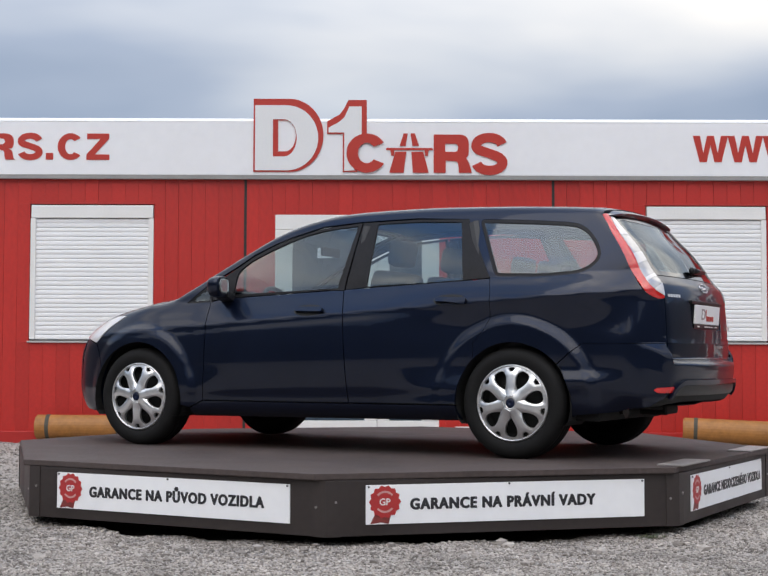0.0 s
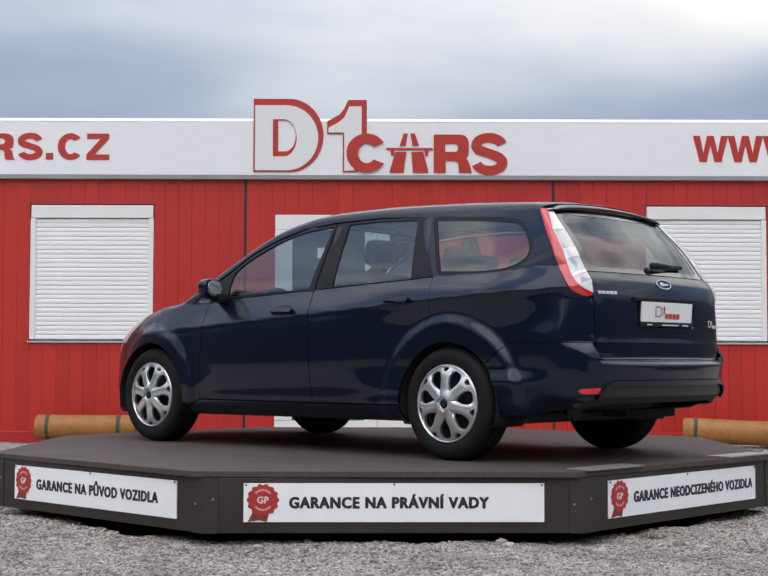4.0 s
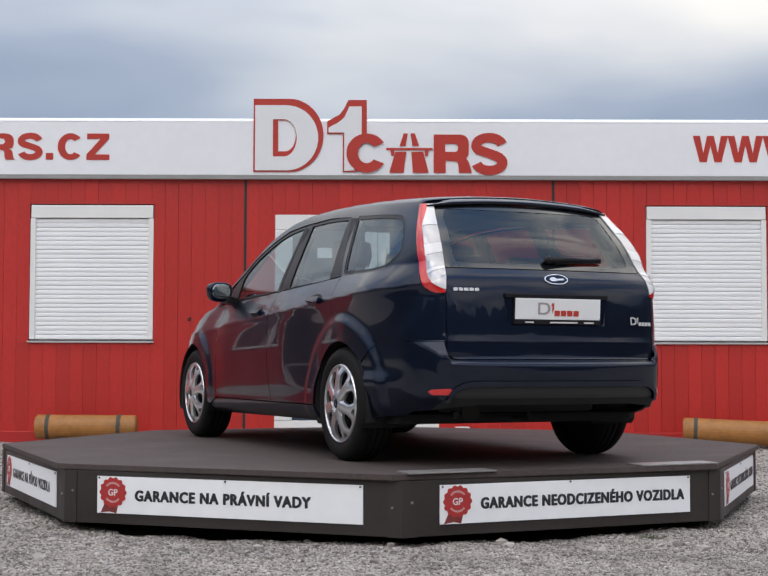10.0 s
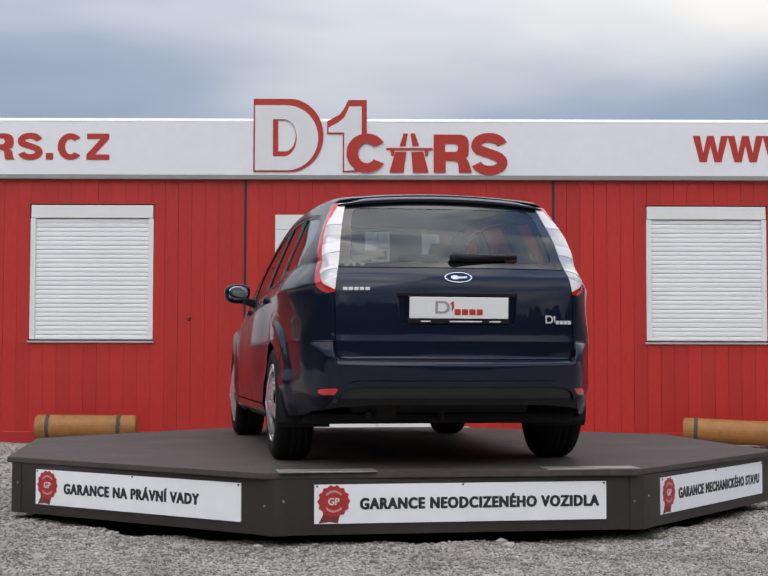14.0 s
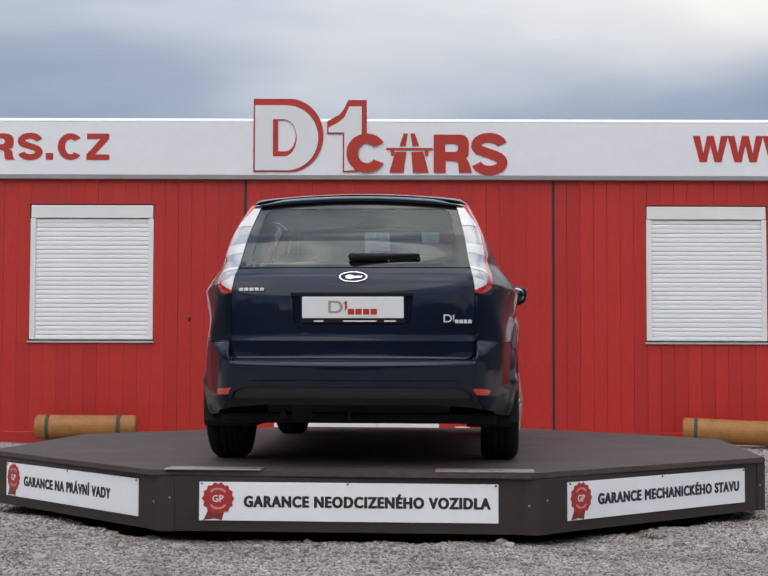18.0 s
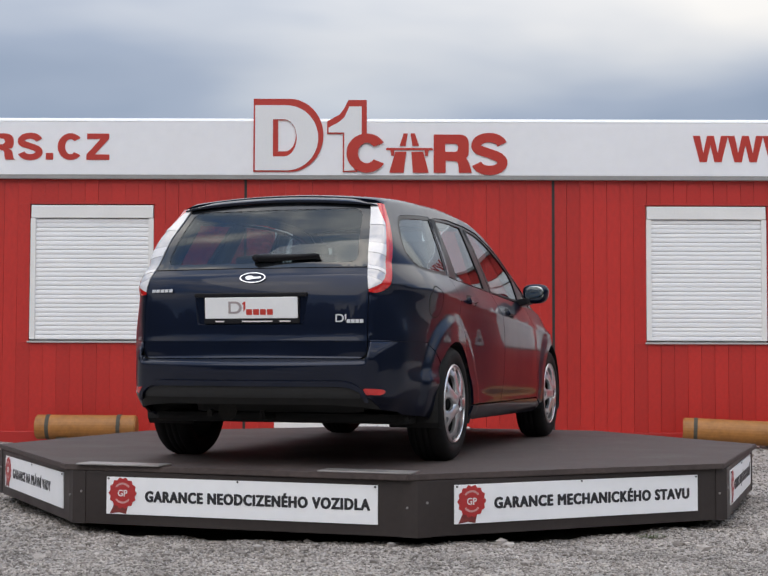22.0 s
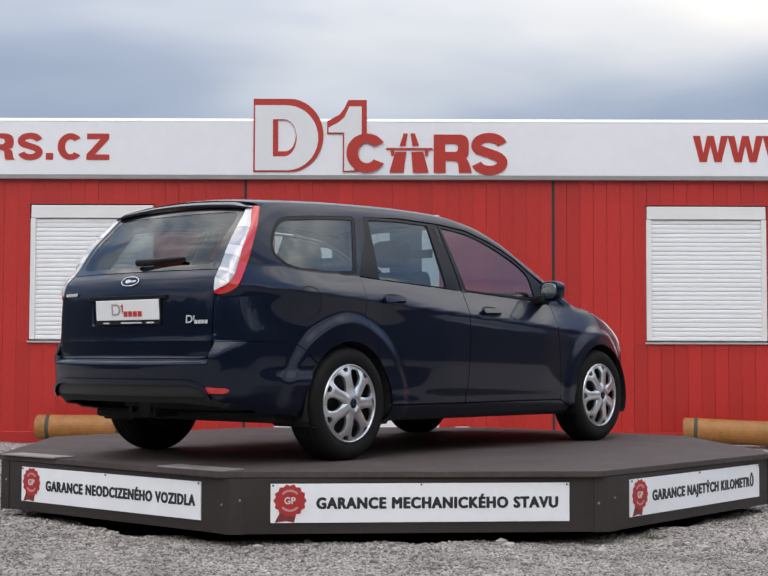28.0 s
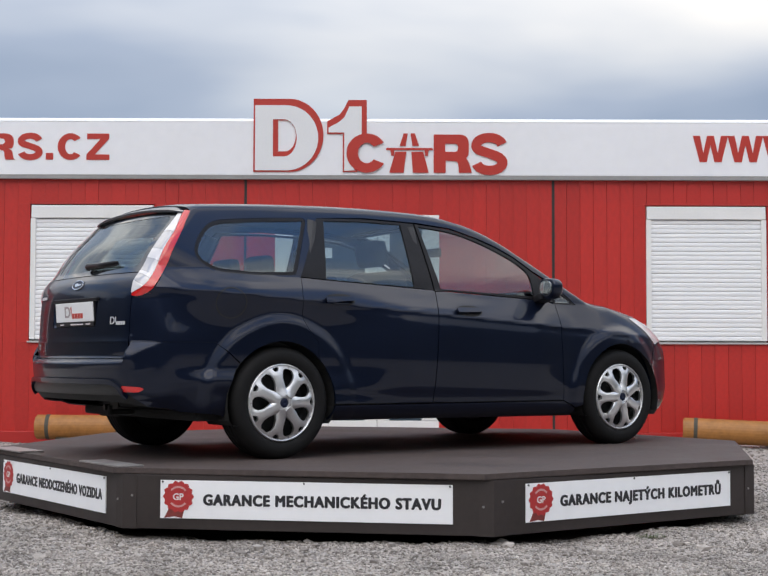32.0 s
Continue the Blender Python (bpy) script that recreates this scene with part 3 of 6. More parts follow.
    bow = [(0.860 + x * 0.345, -0.014 + z * 0.396) for x, z in heavy_letter("S")[0][0]]
    solid("curved_block", bow, SIGN_RED, sign, 0.008)
    # the lettered web address to both sides
    k = 4.766e-3
    for text, spans in (("RS.CZ", ((-34, 30), (36, 86), (93, 108), (117, 170), (176, 223))), ("WWW", ((1417, 1489), (1488, 1561), (1560, 1633)))):
        z0 = 2.853 if text[0] == "R" else 2.847
        st = empty("fascia_lettering", pose((spans[0][0] - 784) * k, WALL - 0.0515, z0))
        tagged(st, "bold red letters stuck on the white fascia", "lettering", "lettering on the fascia")
        for ch, (a, b) in zip(text, spans):
            wide, tall = (b - a) * k, 0.258 if ch != "." else 0.066
            for ring, *inner in heavy_letter(ch):
                fit = [[(q[0] * wide, q[1] * tall) for q in r] for r in (ring, *inner)]
                solid("letter", fit[0], SIGN_RED, st, 0.004, fit[1:], at=pose((a - spans[0][0]) * k, 0, 0))


def band(path, width):
    """The outline of a broad stroke along a smooth path with square ends; width across x and z."""
    left, right = [], []
    for i, p in enumerate(path):
        a, b = path[max(0, i - 1)], path[min(len(path) - 1, i + 1)]
        d = Vector((b[0] - a[0], b[1] - a[1])).normalized()
        left.append((p[0] - d.y * width[0] / 2, p[1] + d.x * width[1] / 2))
        right.append((p[0] + d.y * width[0] / 2, p[1] - d.x * width[1] / 2))
    return left + right[::-1]


def heavy_letter(ch):
    """A heavy upright capital in a box of 1 by 1: outlines, each with its holes."""
    if ch == "R":
        ring = rounded2([(0, 0, 0), (0, 1, 0), (0.95, 1, 0.33), (0.95, 0.44, 0.22), (0.78, 0.425, 0), (0.915, 0.34, 0.16), (0.94, 0.06, 0.10), (1.0, 0, 0), (0.70, 0, 0), (0.67, 0.08, 0.06), (0.65, 0.375, 0.16), (0.28, 0.375, 0), (0.28, 0, 0)])
        return [(ring, rounded2([(0.28, 0.575, 0), (0.28, 0.805, 0), (0.67, 0.805, 0.14), (0.67, 0.575, 0.14)]))]
    if ch == "S":
        # upper bowl, waist, lower bowl
        mid = arc(0.49, 0.715, 0.365, 0.195, 8, 215, 14) + [(0.36, 0.555), (0.5, 0.515), (0.66, 0.465)] + arc(0.50, 0.290, 0.365, 0.195, 38, -172, 14)
        return [(band(mid, (0.29, 0.232)),)]
    if ch == "C":
        return [(arc(0.5, 0.5, 0.5, 0.51, 40, 320, 34) + arc(0.5, 0.5, 0.215, 0.285, 312, 48, 28),)]
    if ch == "Z":
        return [([(0.02, 1), (0.98, 1), (0.98, 0.80), (0.36, 0.205), (1, 0.205), (1, 0), (0, 0), (0, 0.205), (0.61, 0.795), (0.02, 0.795)],)]
    if ch == "W":
        return [([(0, 1), (0.20, 1), (0.295, 0.34), (0.405, 1), (0.595, 1), (0.705, 0.34), (0.80, 1), (1, 1), (0.81, 0), (0.61, 0), (0.50, 0.64), (0.39, 0), (0.19, 0)],)]
    return [([(0, 0), (0, 1), (1, 1), (1, 0)],)]


def rounded2(pts, n=5):
    """An outline whose corners carry their own rounding."""
    out, m = [], len(pts)
    for i in range(m):
        p, r = Vector(pts[i][:2]), pts[i][2]
        a, b = Vector(pts[i - 1][:2]) - p, Vector(pts[(i + 1) % m][:2]) - p
        if r <= 0:
            out.append(tuple(p))
            continue
        p0, p2 = p + a.normalized() * min(r, a.length * 0.48), p + b.normalized() * min(r, b.length * 0.48)
        for j in range(n + 1):
            t = j / n
            q = p0 * (1 - t) ** 2 + p * 2 * t * (1 - t) + p2 * t * t
            out.append((q.x, q.y))
    return out


def build_backdrop():
    """The dark far side of the yard behind the camera, which closes the place."""
    bm = bmesh.new()
    n, prev = 900, None
    for i in range(n + 1):
        a = radians(124 + 292 * i / n)
        r = 34
        h = 7.6 + 2.6 * noise.noise((i * 0.024, 0.5, 2.0)) + 1.3 * noise.noise((i * 0.14, 7.5, 2.0)) + 0.9 * noise.noise((i * 0.6, 3.5, 2.0))
        x, y = r * math.cos(a), r * math.sin(a) + 3.0
        cur = [bm.verts.new((x, y, -0.3)), bm.verts.new((x, y, h)), bm.verts.new((x * 1.06, y * 1.06, h * 0.97)), bm.verts.new((x * 1.06, y * 1.06, -0.3))]
        if prev:
            for k in range(3):
                bm.faces.new((prev[k], prev[k + 1], cur[k + 1], cur[k]))
        prev = cur
    bmesh.ops.recalc_face_normals(bm, faces=bm.faces)
    tagged(part("backdrop", bm, FAR_WOOD, None), "dark far edge of the yard", "backdrop", kind="structure")


def build_boxes():
    for x, w, h in ((0.70, 0.13, 0.15), (0.86, 0.11, 0.13)):
        t = empty("plastic_box", pose(x + w / 2, WALL - 0.10, FLOOR_Z + 0.0))
        tagged(t, "small white plastic box on gravel by the office wall", "box", "boxes by the wall")
        part("box_body", boxed(-w / 2, w / 2, -0.05, 0.05, -0.02, h, 0.01), BOX_WHITE, t)
        part("lid", boxed(-w / 2 - 0.004, w / 2 + 0.004, -0.054, 0.054, h + 0.001, h + 0.022, 0.005), BOX_WHITE, t)


def build_weed():
    """A small weed by the platform's edge."""
    rng = np.random.default_rng(8)
    bm = bmesh.new()
    for i in range(46):
        a, ln, lean = rng.uniform(0, 6.28), rng.uniform(0.015, 0.036), rng.uniform(0.5, 1.3)
        px, py = rng.uniform(-0.07, 0.07), rng.uniform(-0.03, 0.03)
        d = Vector((math.cos(a) * lean, math.sin(a) * lean, 1)).normalized()
        s = Vector((-math.sin(a), math.cos(a), 0)) * rng.uniform(0.003, 0.006)
        p = Vector((px, py, 0))
        vs = [bm.verts.new(q) for q in (p - s * 0.4, p + s * 0.4, p + d * ln * 0.6 + s, p + d * ln + Vector((0, 0, -0.008 * lean)), p + d * ln * 0.6 - s)]
        bm.faces.new(vs)
    w = part("weed", bm, WEED_GREEN, None, at=pose(1.40, -1.98, ground_height(1.40, -1.98) + 0.004))
    tagged(w, "small green weed growing in the gravel", "weed")


WEED_GREEN = mat("dull_green_leaf", (0.16, 0.19, 0.11), 0.6, var=0.3, scale=30)
RUST = mat("rusty_steel", (0.09, 0.03, 0.018), 0.8, var=0.4, scale=60)
build_office()
build_weed()
build_fascia()
build_sign()
build_ground()
build_logs()
build_boxes()
build_backdrop()
build_gravel()

# ---- the turning platform ----
APO = 2.296          # from the axis to a banner's face
FACE0 = 1.2          # turn of the rear face against the car's straight-ahead
TEXTS = {-2: "GARANCE NA PŮVOD VOZIDLA", -1: "GARANCE NA PRÁVNÍ VADY", 0: "GARANCE NEODCIZENÉHO VOZIDLA", 1: "GARANCE MECHANICKÉHO STAVU", 2: "GARANCE NAJETÝCH KILOMETRŮ"}
WIDTHS = {-2: 1.12, -1: 0.993, 0: 1.231, 1: 1.212, 2: 1.19}


SEAL_PINK = mat("pale_red_print", (0.58, 0.30, 0.28), 0.45, var=0.1)


def octagon(bm, r, z0, z1, bev=0.0):
    rr = r / math.cos(radians(22.5))
    vs = [bm.verts.new((rr * math.sin(radians(45 * k + 22.5)), -rr * math.cos(radians(45 * k + 22.5)), z0)) for k in range(8)]
    f = bm.faces.new(vs)
    r = bmesh.ops.extrude_face_region(bm, geom=[f])
    for v in r["geom"]:
        if isinstance(v, bmesh.types.BMVert):
            v.co.z = z1
    bmesh.ops.recalc_face_normals(bm, faces=bm.faces)
    if bev:
        bmesh.ops.bevel(bm, geom=list(bm.edges), offset=bev, segments=2, affect="EDGES")
    return bm


def build_table():
    tab = empty("turntable", pose(0, 0, DECK))
    tagged(tab, "dark brown octagonal turning display platform with white banners", "turntable")
    part("deck", octagon(bmesh.new(), APO + 0.012, -0.03, 0.0, 0.004), DECK_BROWN, tab, "worn brown deck board")
    part("underframe", octagon(bmesh.new(), APO - 0.10, -0.26, -0.034), PIT_DARK, tab)
    bm = bmesh.new()
    tube(bm, (0, 0, -0.52), (0, 0, -0.26), 1.1, 1.1, 32)
    part("pivot_drum", bm, PIT_DARK, tab)
    half = APO * math.tan(radians(22.5))
    for k in range(8):
        m = pose(0, 0, 0, 0, 0, FACE0 + 45 * (k - 3))
        face = m @ pose(0, -APO, 0)
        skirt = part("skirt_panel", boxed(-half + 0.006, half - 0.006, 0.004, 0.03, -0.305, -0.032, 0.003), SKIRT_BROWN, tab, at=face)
        # corner cover strip, bent round the edge
        c = m @ pose(0, 0, 0, 0, 0, 22.5) @ pose(0, -half / math.sin(radians(22.5)), 0)
        bm = bmesh.new()
        for s in (-1, 1):
            box(bm, 0, 0.075, 0.0, 0.012, -0.306, -0.031, 0, pose(0, 0, 0, 0, 0, 0) @ Matrix.Rotation(radians(22.5 if s > 0 else 157.5), 4, "Z") if s > 0 else Matrix.Scale(-1, 4, (1, 0, 0)) @ Matrix.Rotation(radians(22.5), 4, "Z"))
        bmesh.ops.recalc_face_normals(bm, faces=bm.faces)
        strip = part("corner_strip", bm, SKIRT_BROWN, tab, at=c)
        for side in (-1, 1):
            bm = bmesh.new()
            tube(bm, (0, -0.006, -0.150), (0, 0.001, -0.150), 0.0055, 0.0065, 12)
            part("bolt", bm, STEEL, strip, "small zinc bolt", at=Matrix.Rotation(radians(22.5 * side), 4, "Z") @ pose(0.052 * side, 0, 0.012 * side))
        i = k - 3
        if i in TEXTS:
            banner(tab, face, TEXTS[i], WIDTHS[i])
    # zinc flaps on the rear edge, where the ramps are hung
    m = pose(0, 0, 0, 0, 0, FACE0)
    for x in (-0.68, 0.68):
        part("ramp_flap", boxed(x - 0.245, x + 0.245, -APO - 0.018, -APO + 0.13, 0.001, 0.009, 0.002), STEEL, tab, "worn zinc ramp flap", at=m)
    return tab


def words(ban, text, width, at):
    """Bold capitals, every word a part."""
    me = mesh_from("words", lettering(text, width - 0.007, 0.0510, 0.0010, 0.0, space=1.14))
    co = np.empty(len(me.vertices) * 3)
    me.vertices.foreach_get("co", co)
    co = co.reshape(-1, 3)
    faces = [list(p.vertices) for p in me.polygons]
    bpy.data.meshes.remove(me)
    # the widest gaps along the line part the words
    spans = sorted((min(co[i][0] for i in f), max(co[i][0] for i in f)) for f in faces)
    gaps, reach = [], spans[0][1]
    for a, b in spans:
        if a > reach:
            gaps.append((a - reach, (a + reach) / 2))
        reach = max(reach, b)
    cuts = sorted(c for _, c in sorted(gaps)[::-1][:text.count(" ")])
    for k in range(len(cuts) + 1):
        lo, hi = (cuts[k - 1] if k else -9), (cuts[k] if k < len(cuts) else 9)
        own = [f for f in faces if lo < co[f[0]][0] < hi]
        me = bpy.data.meshes.new("word")
        me.from_pydata(*bold_copies(co, own, 0.0045, 0.0031, 10))
        me.materials.append(INK)
        part("word", me, None, ban, "black capitals", at=at)


def banner(tab, face, text, width):
    ban = part("banner", boxed(-0.748, 0.748, -0.004, 0.003, -0.2495, -0.0575, 0.001), BANNER_WHITE, tab, "white banner with red seal and black words", at=face)
    ban.matrix_basis = face
    words(ban, text, width, pose(-0.748 + 0.226 + width / 2, -0.0042, -0.1535))
    bm = bmesh.new()
    n = 56
    pts = [((0.077 + 0.005 * math.cos(14 * 2 * math.pi * j / n)) * math.cos(2 * math.pi * j / n), (0.077 + 0.005 * math.cos(14 * 2 * math.pi * j / n)) * math.sin(2 * math.pi * j / n)) for j in range(n)]
    prism(bm, pts, 0, -0.0012)
    seal = part("seal", bm, SEAL_RED, ban, "red scalloped seal", at=pose(-0.652, -0.0056, -0.140))
    bm = bmesh.new()
    prism(bm, [(-0.075, -0.108), (-0.035, -0.03), (0.04, -0.03), (0.02, -0.108), (-0.02, -0.10)], 0, -0.0010)
    part("ribbon", bm, SEAL_DARK, ban, "dark red ribbon", at=pose(-0.652, -0.0043, -0.140))
    for a in (40, 220):
        bm = bmesh.new()
        prism(bm, arc(0, 0, 0.054, 0.054, a, a + 100, 14) + arc(0, 0, 0.044, 0.044, a + 100, a, 14), 0, -0.001)
        part("seal_arc", bm, SEAL_PINK, ban, "pale arc on the seal", at=pose(-0.652, -0.0069, -0.140))
    part("seal_letters", lettering("GP", 0.056, 0.034, 0.0012, 0.02), SEAL_WHITE, ban, "white letters", at=pose(-0.652, -0.0069, -0.140))
    for x, z in ((-0.735, -0.066), (0.735, -0.066), (0.0, -0.064)):
        bm = bmesh.new()
        tube(bm, (x, -0.0085, z), (x, -0.0041, z), 0.005, None, 10)
        part("screw", bm, INK, ban)


turntable = build_table()

# ---- the estate car: its outer skin as one smooth form, in its own space: y forward, z up from the deck ----
AXLE, HUB_Z = 1.32, 0.312


def curve_through(xs, vs, smooth=0.0):
    """A smooth function through points (monotone cubic), as a table."""
    xs, vs = np.array(xs, float), np.array(vs, float)
    h, d = np.diff(xs), np.diff(vs) / np.diff(xs)
    m = np.zeros(len(xs))
    m[0], m[-1] = d[0], d[-1]
    for i in range(1, len(xs) - 1):
        if d[i - 1] * d[i] > 0:
            w1, w2 = 2 * h[i] + h[i - 1], h[i] + 2 * h[i - 1]
            m[i] = (w1 + w2) / (w1 / d[i - 1] + w2 / d[i])
    tx = np.linspace(xs[0], xs[-1], 1500)
    k = np.clip(np.searchsorted(xs, tx) - 1, 0, len(xs) - 2)
    t = (tx - xs[k]) / h[k]
    tv = (1 + 2 * t) * (1 - t) ** 2 * vs[k] + t * (1 - t) ** 2 * h[k] * m[k] + t * t * (3 - 2 * t) * vs[k + 1] + t * t * (t - 1) * h[k] * m[k + 1]
    if smooth:
        n = max(1, int(smooth / (tx[1] - tx[0])))
        for _ in range(2):
            pad = np.concatenate([tv[0] + (tx[1] - tx[0]) * m[0] * np.arange(-n, 0), tv, tv[-1] + (tx[1] - tx[0]) * m[-1] * np.arange(1, n + 1)])
            tv = np.convolve(pad, np.ones(2 * n + 1) / (2 * n + 1), "valid")
    return lambda q: np.interp(q, tx, tv) + np.where(q < xs[0], (q - xs[0]) * m[0], 0) + np.where(q > xs[-1], (q - xs[-1]) * m[-1], 0)


def crease_z(y):
    return 0.812 - 0.062 * y


def belt_z(y):
    return 0.973 - 0.045 * y


# half width over the height: 0 sill's foot, 1 the crease, 2 the belt, 3 the roof's edge
side_width = curve_through(
    [-0.05, 0.03, 0.10, 0.17, 0.22, 0.27, 0.33, 0.50, 0.70, 0.88, 0.955, 0.985, 1.0, 1.03, 1.15, 1.5, 1.9, 2.0, 2.1, 2.5, 3.0, 3.3],
    [0.70, 0.775, 0.842, 0.866, 0.870, 0.872, 0.881, 0.889, 0.891, 0.886, 0.8810, 0.8765, 0.8775, 0.8775, 0.868, 0.833, 0.791, 0.781, 0.769, 0.703, 0.612, 0.55], 0.025)
roof_line = curve_through(
    [-2.3, -1.93, -1.80, -1.5, -1.07, -0.58, -0.07, 0.15, 0.35, 0.67, 1.05, 1.20, 1.34, 1.67, 1.88, 2.05, 2.25],
    [1.36, 1.437, 1.452, 1.475, 1.497, 1.509, 1.500, 1.472, 1.420, 1.270, 1.076, 1.014, 0.984, 0.916, 0.840, 0.738, 0.57], 0.05)
rear_line = curve_through(
    [0.16, 0.22, 0.27, 0.31, 0.345, 0.38, 0.41, 0.45, 0.50, 0.525, 0.55, 0.562, 0.60, 0.655, 0.668, 0.77, 0.88, 0.98, 1.035, 1.20, 1.34, 1.40, 1.46, 1.5],
    [1.95, 2.075, 2.150, 2.202, 2.236, 2.257, 2.262, 2.266, 2.272, 2.272, 2.252, 2.222, 2.217, 2.2155, 2.2115, 2.205, 2.195, 2.170, 2.122, 2.006, 1.872, 1.820, 1.77, 1.74], 0.007)
front_line = curve_through([0.15, 0.25, 0.40, 0.55, 0.70, 0.80, 0.90, 1.2], [2.03, 2.14, 2.19, 2.19, 2.14, 2.06, 1.92, 1.6], 0.03)


def ease(v, a, b):
    """From 0 at a to 1 at b without a kink."""
    k = np.clip((v - a) / (b - a), 0, 1)
    return k * k * (3 - 2 * k)


def skin(x, y, z):
    """Below zero inside the car's outer form."""
    ax = np.abs(x)
    zc, zb = crease_z(y), belt_z(y)
    s = np.where(z < zc, (z - 0.16) / (zc - 0.16), np.where(z < zb, 1 + (z - zc) / (zb - zc), 2 + (z - zb) / (1.40 - zb)))
    low = np.clip((1.30 - z) / 0.42, 0, 1)
    low = low * low * (3 - 2 * low)
    foot = ease(z, 0.97, 0.66)
    plan = (np.where(y < -1.5, 0.54 * (y + 1.5) ** 2, 0) * (1 - foot) + np.where(y < -1.3, 0.15 * (y + 1.3) ** 2, 0) * foot) * low + np.where(y < -1.1, 0.065 * (y + 1.1) ** 2, 0) * (1 - low) + np.where(y > 1.15, 0.30 * (y - 1.15) ** 2, 0)
    w = side_width(s) - plan
    back = ease(y, -1.42, -1.60)
    mid = (ease(z, 0.26, 0.52) * (1 - back) + (1 - 0.45 * ease(z, 0.515, 0.430) * ease(y, -2.02, -1.70)) * back) * ease(z, 1.0, 0.72)
    for y0, y1, dip in ((-0.40, -1.12, 0.046), (0.55, 0.95, 0.022)):
        k = np.clip((y - y0) / (y1 - y0), 0, 1)
        w = w - dip * k * k * (3 - 2 * k) * mid
    for hy, amp, r0, r1 in ((-AXLE, 0.030, 0.440, 0.515), (AXLE, 0.022, 0.415, 0.49)):
        r = np.hypot(y - hy, z - HUB_Z)
        k = np.clip((r1 - r) / (r1 - r0), 0, 1)
        w = w + amp * k * k * (3 - 2 * k) * ease(z, 0.10, 0.44) * (1 - 0.45 * ease(y, hy - 0.1, hy + 0.4) - 0.25 * ease(y, hy - 0.05, hy - 0.4))
    # the bumper draws in under its corners
    w = w - 0.06 * ease(z, 0.39, 0.22) * ease(y, -1.72, -2.02)
    # its ledge under the tailgate widens at the corners to a raised ear that runs out on the quarter
    ear = ease(ax, 0.622, 0.642)
    z_in, z_lip = 0.562 + 0.086 * ear, 0.525 + 0.105 * ease(ax, 0.635, 0.76)
    zz = np.where(z < z_lip, 0.37 + (z - 0.37) * 0.155 / (z_lip - 0.37), np.where(z < z_in, 0.525 + (z - z_lip) * 0.037 / (z_in - z_lip), 0.562 + (z - z_in) * 0.138 / (0.70 - z_in)))
    zz = np.where((z > 0.37) & (z < 0.70), zz, z)
    tail = rear_line(zz)
    wedge = 0.014 + (np.clip(tail, 2.222, 2.268) - 2.222) * 0.9 * ease(ax, 0.765, 0.67) - 0.075 * ease(z, 0.38, 0.22)
    crown = np.interp(y, [-2, -0.2, 0.4, 1.1, 1.3, 2.0], [0.10, 0.105, 0.16, 0.19, 0.14, 0.15])
    g = [(ax - w), (z - (roof_line(y) - crown * ax * ax)) * 0.97, (-(y) - (tail - (0.125 + 0.07 * ease(z, 0.60, 0.50)) * ax * ax - 0.10 * ax ** 6)) * np.where(z > 1.04, 0.78, 1.0), (y - (front_line(z) - 0.42 * ax * ax)),
         0.768 * ax - 0.64 * y - (1.858 + 0.64 * wedge + 0.35 * ease(z, 0.88, 1.12))]
    t = 0.012 + 0.030 * ease(y, 1.25, 1.85)
    m = np.maximum.reduce(g)
    return m + t * np.log(sum(np.exp((q - m) / t) for q in g))


def on_skin(axis, u, v, sign=1, off=0.0):
    """Meets the skin along one axis. axis x: (u, v) = (y, z); axis y: (x, z); axis z: (x, y). Points and normals."""
    u, v = np.asarray(u, float), np.asarray(v, float)

    def at(d):
        if axis == "x":
            return sign * d, u, v
        if axis == "y":
            return u, sign * d, v
        return u, v, d
    lo = np.zeros_like(u) + (0.15 if axis == "z" else 0.0)
    hi = np.zeros_like(u) + {"x": 1.1, "y": 2.5, "z": 1.7}[axis]
    for _ in range(34):
        mid = (lo + hi) / 2
        inside = skin(*at(mid)) < 0
        lo, hi = np.where(inside, mid, lo), np.where(inside, hi, mid)
    x, y, z = at((lo + hi) / 2)
    e = 0.002
    nrm = np.stack([skin(x + e, y, z) - skin(x - e, y, z), skin(x, y + e, z) - skin(x, y - e, z), skin(x, y, z + e) - skin(x, y, z - e)], -1)
    nrm /= np.linalg.norm(nrm, axis=-1, keepdims=True)
    return np.stack([x, y, z], -1) + nrm * off, nrm


# ---- panels cut from that skin ----
import itertools
from mathutils import geometry


def rounded(pts, r=0.02, n=5):
    """A closed outline with its corners rounded; a point may carry its own radius."""
    out = []
    m = len(pts)
    for i in range(m):
        p = Vector(pts[i][:2])
        rr = pts[i][2] if len(pts[i]) > 2 else r
        a, b = Vector(pts[i - 1][:2]) - p, Vector(pts[(i + 1) % m][:2]) - p
        if rr <= 0:
            out.append(tuple(p))
            continue
        ra, rb = min(rr, a.length * 0.48), min(rr, b.length * 0.48)
        p0, p2 = p + a.normalized() * ra, p + b.normalized() * rb
        for j in range(n + 1):
            t = j / n
            q = p0 * (1 - t) ** 2 + p * 2 * t * (1 - t) + p2 * t * t
            out.append((q.x, q.y))
    return out


def area(poly):
    return sum(poly[i - 1][0] * poly[i][1] - poly[i][0] * poly[i - 1][1] for i in range(len(poly))) / 2


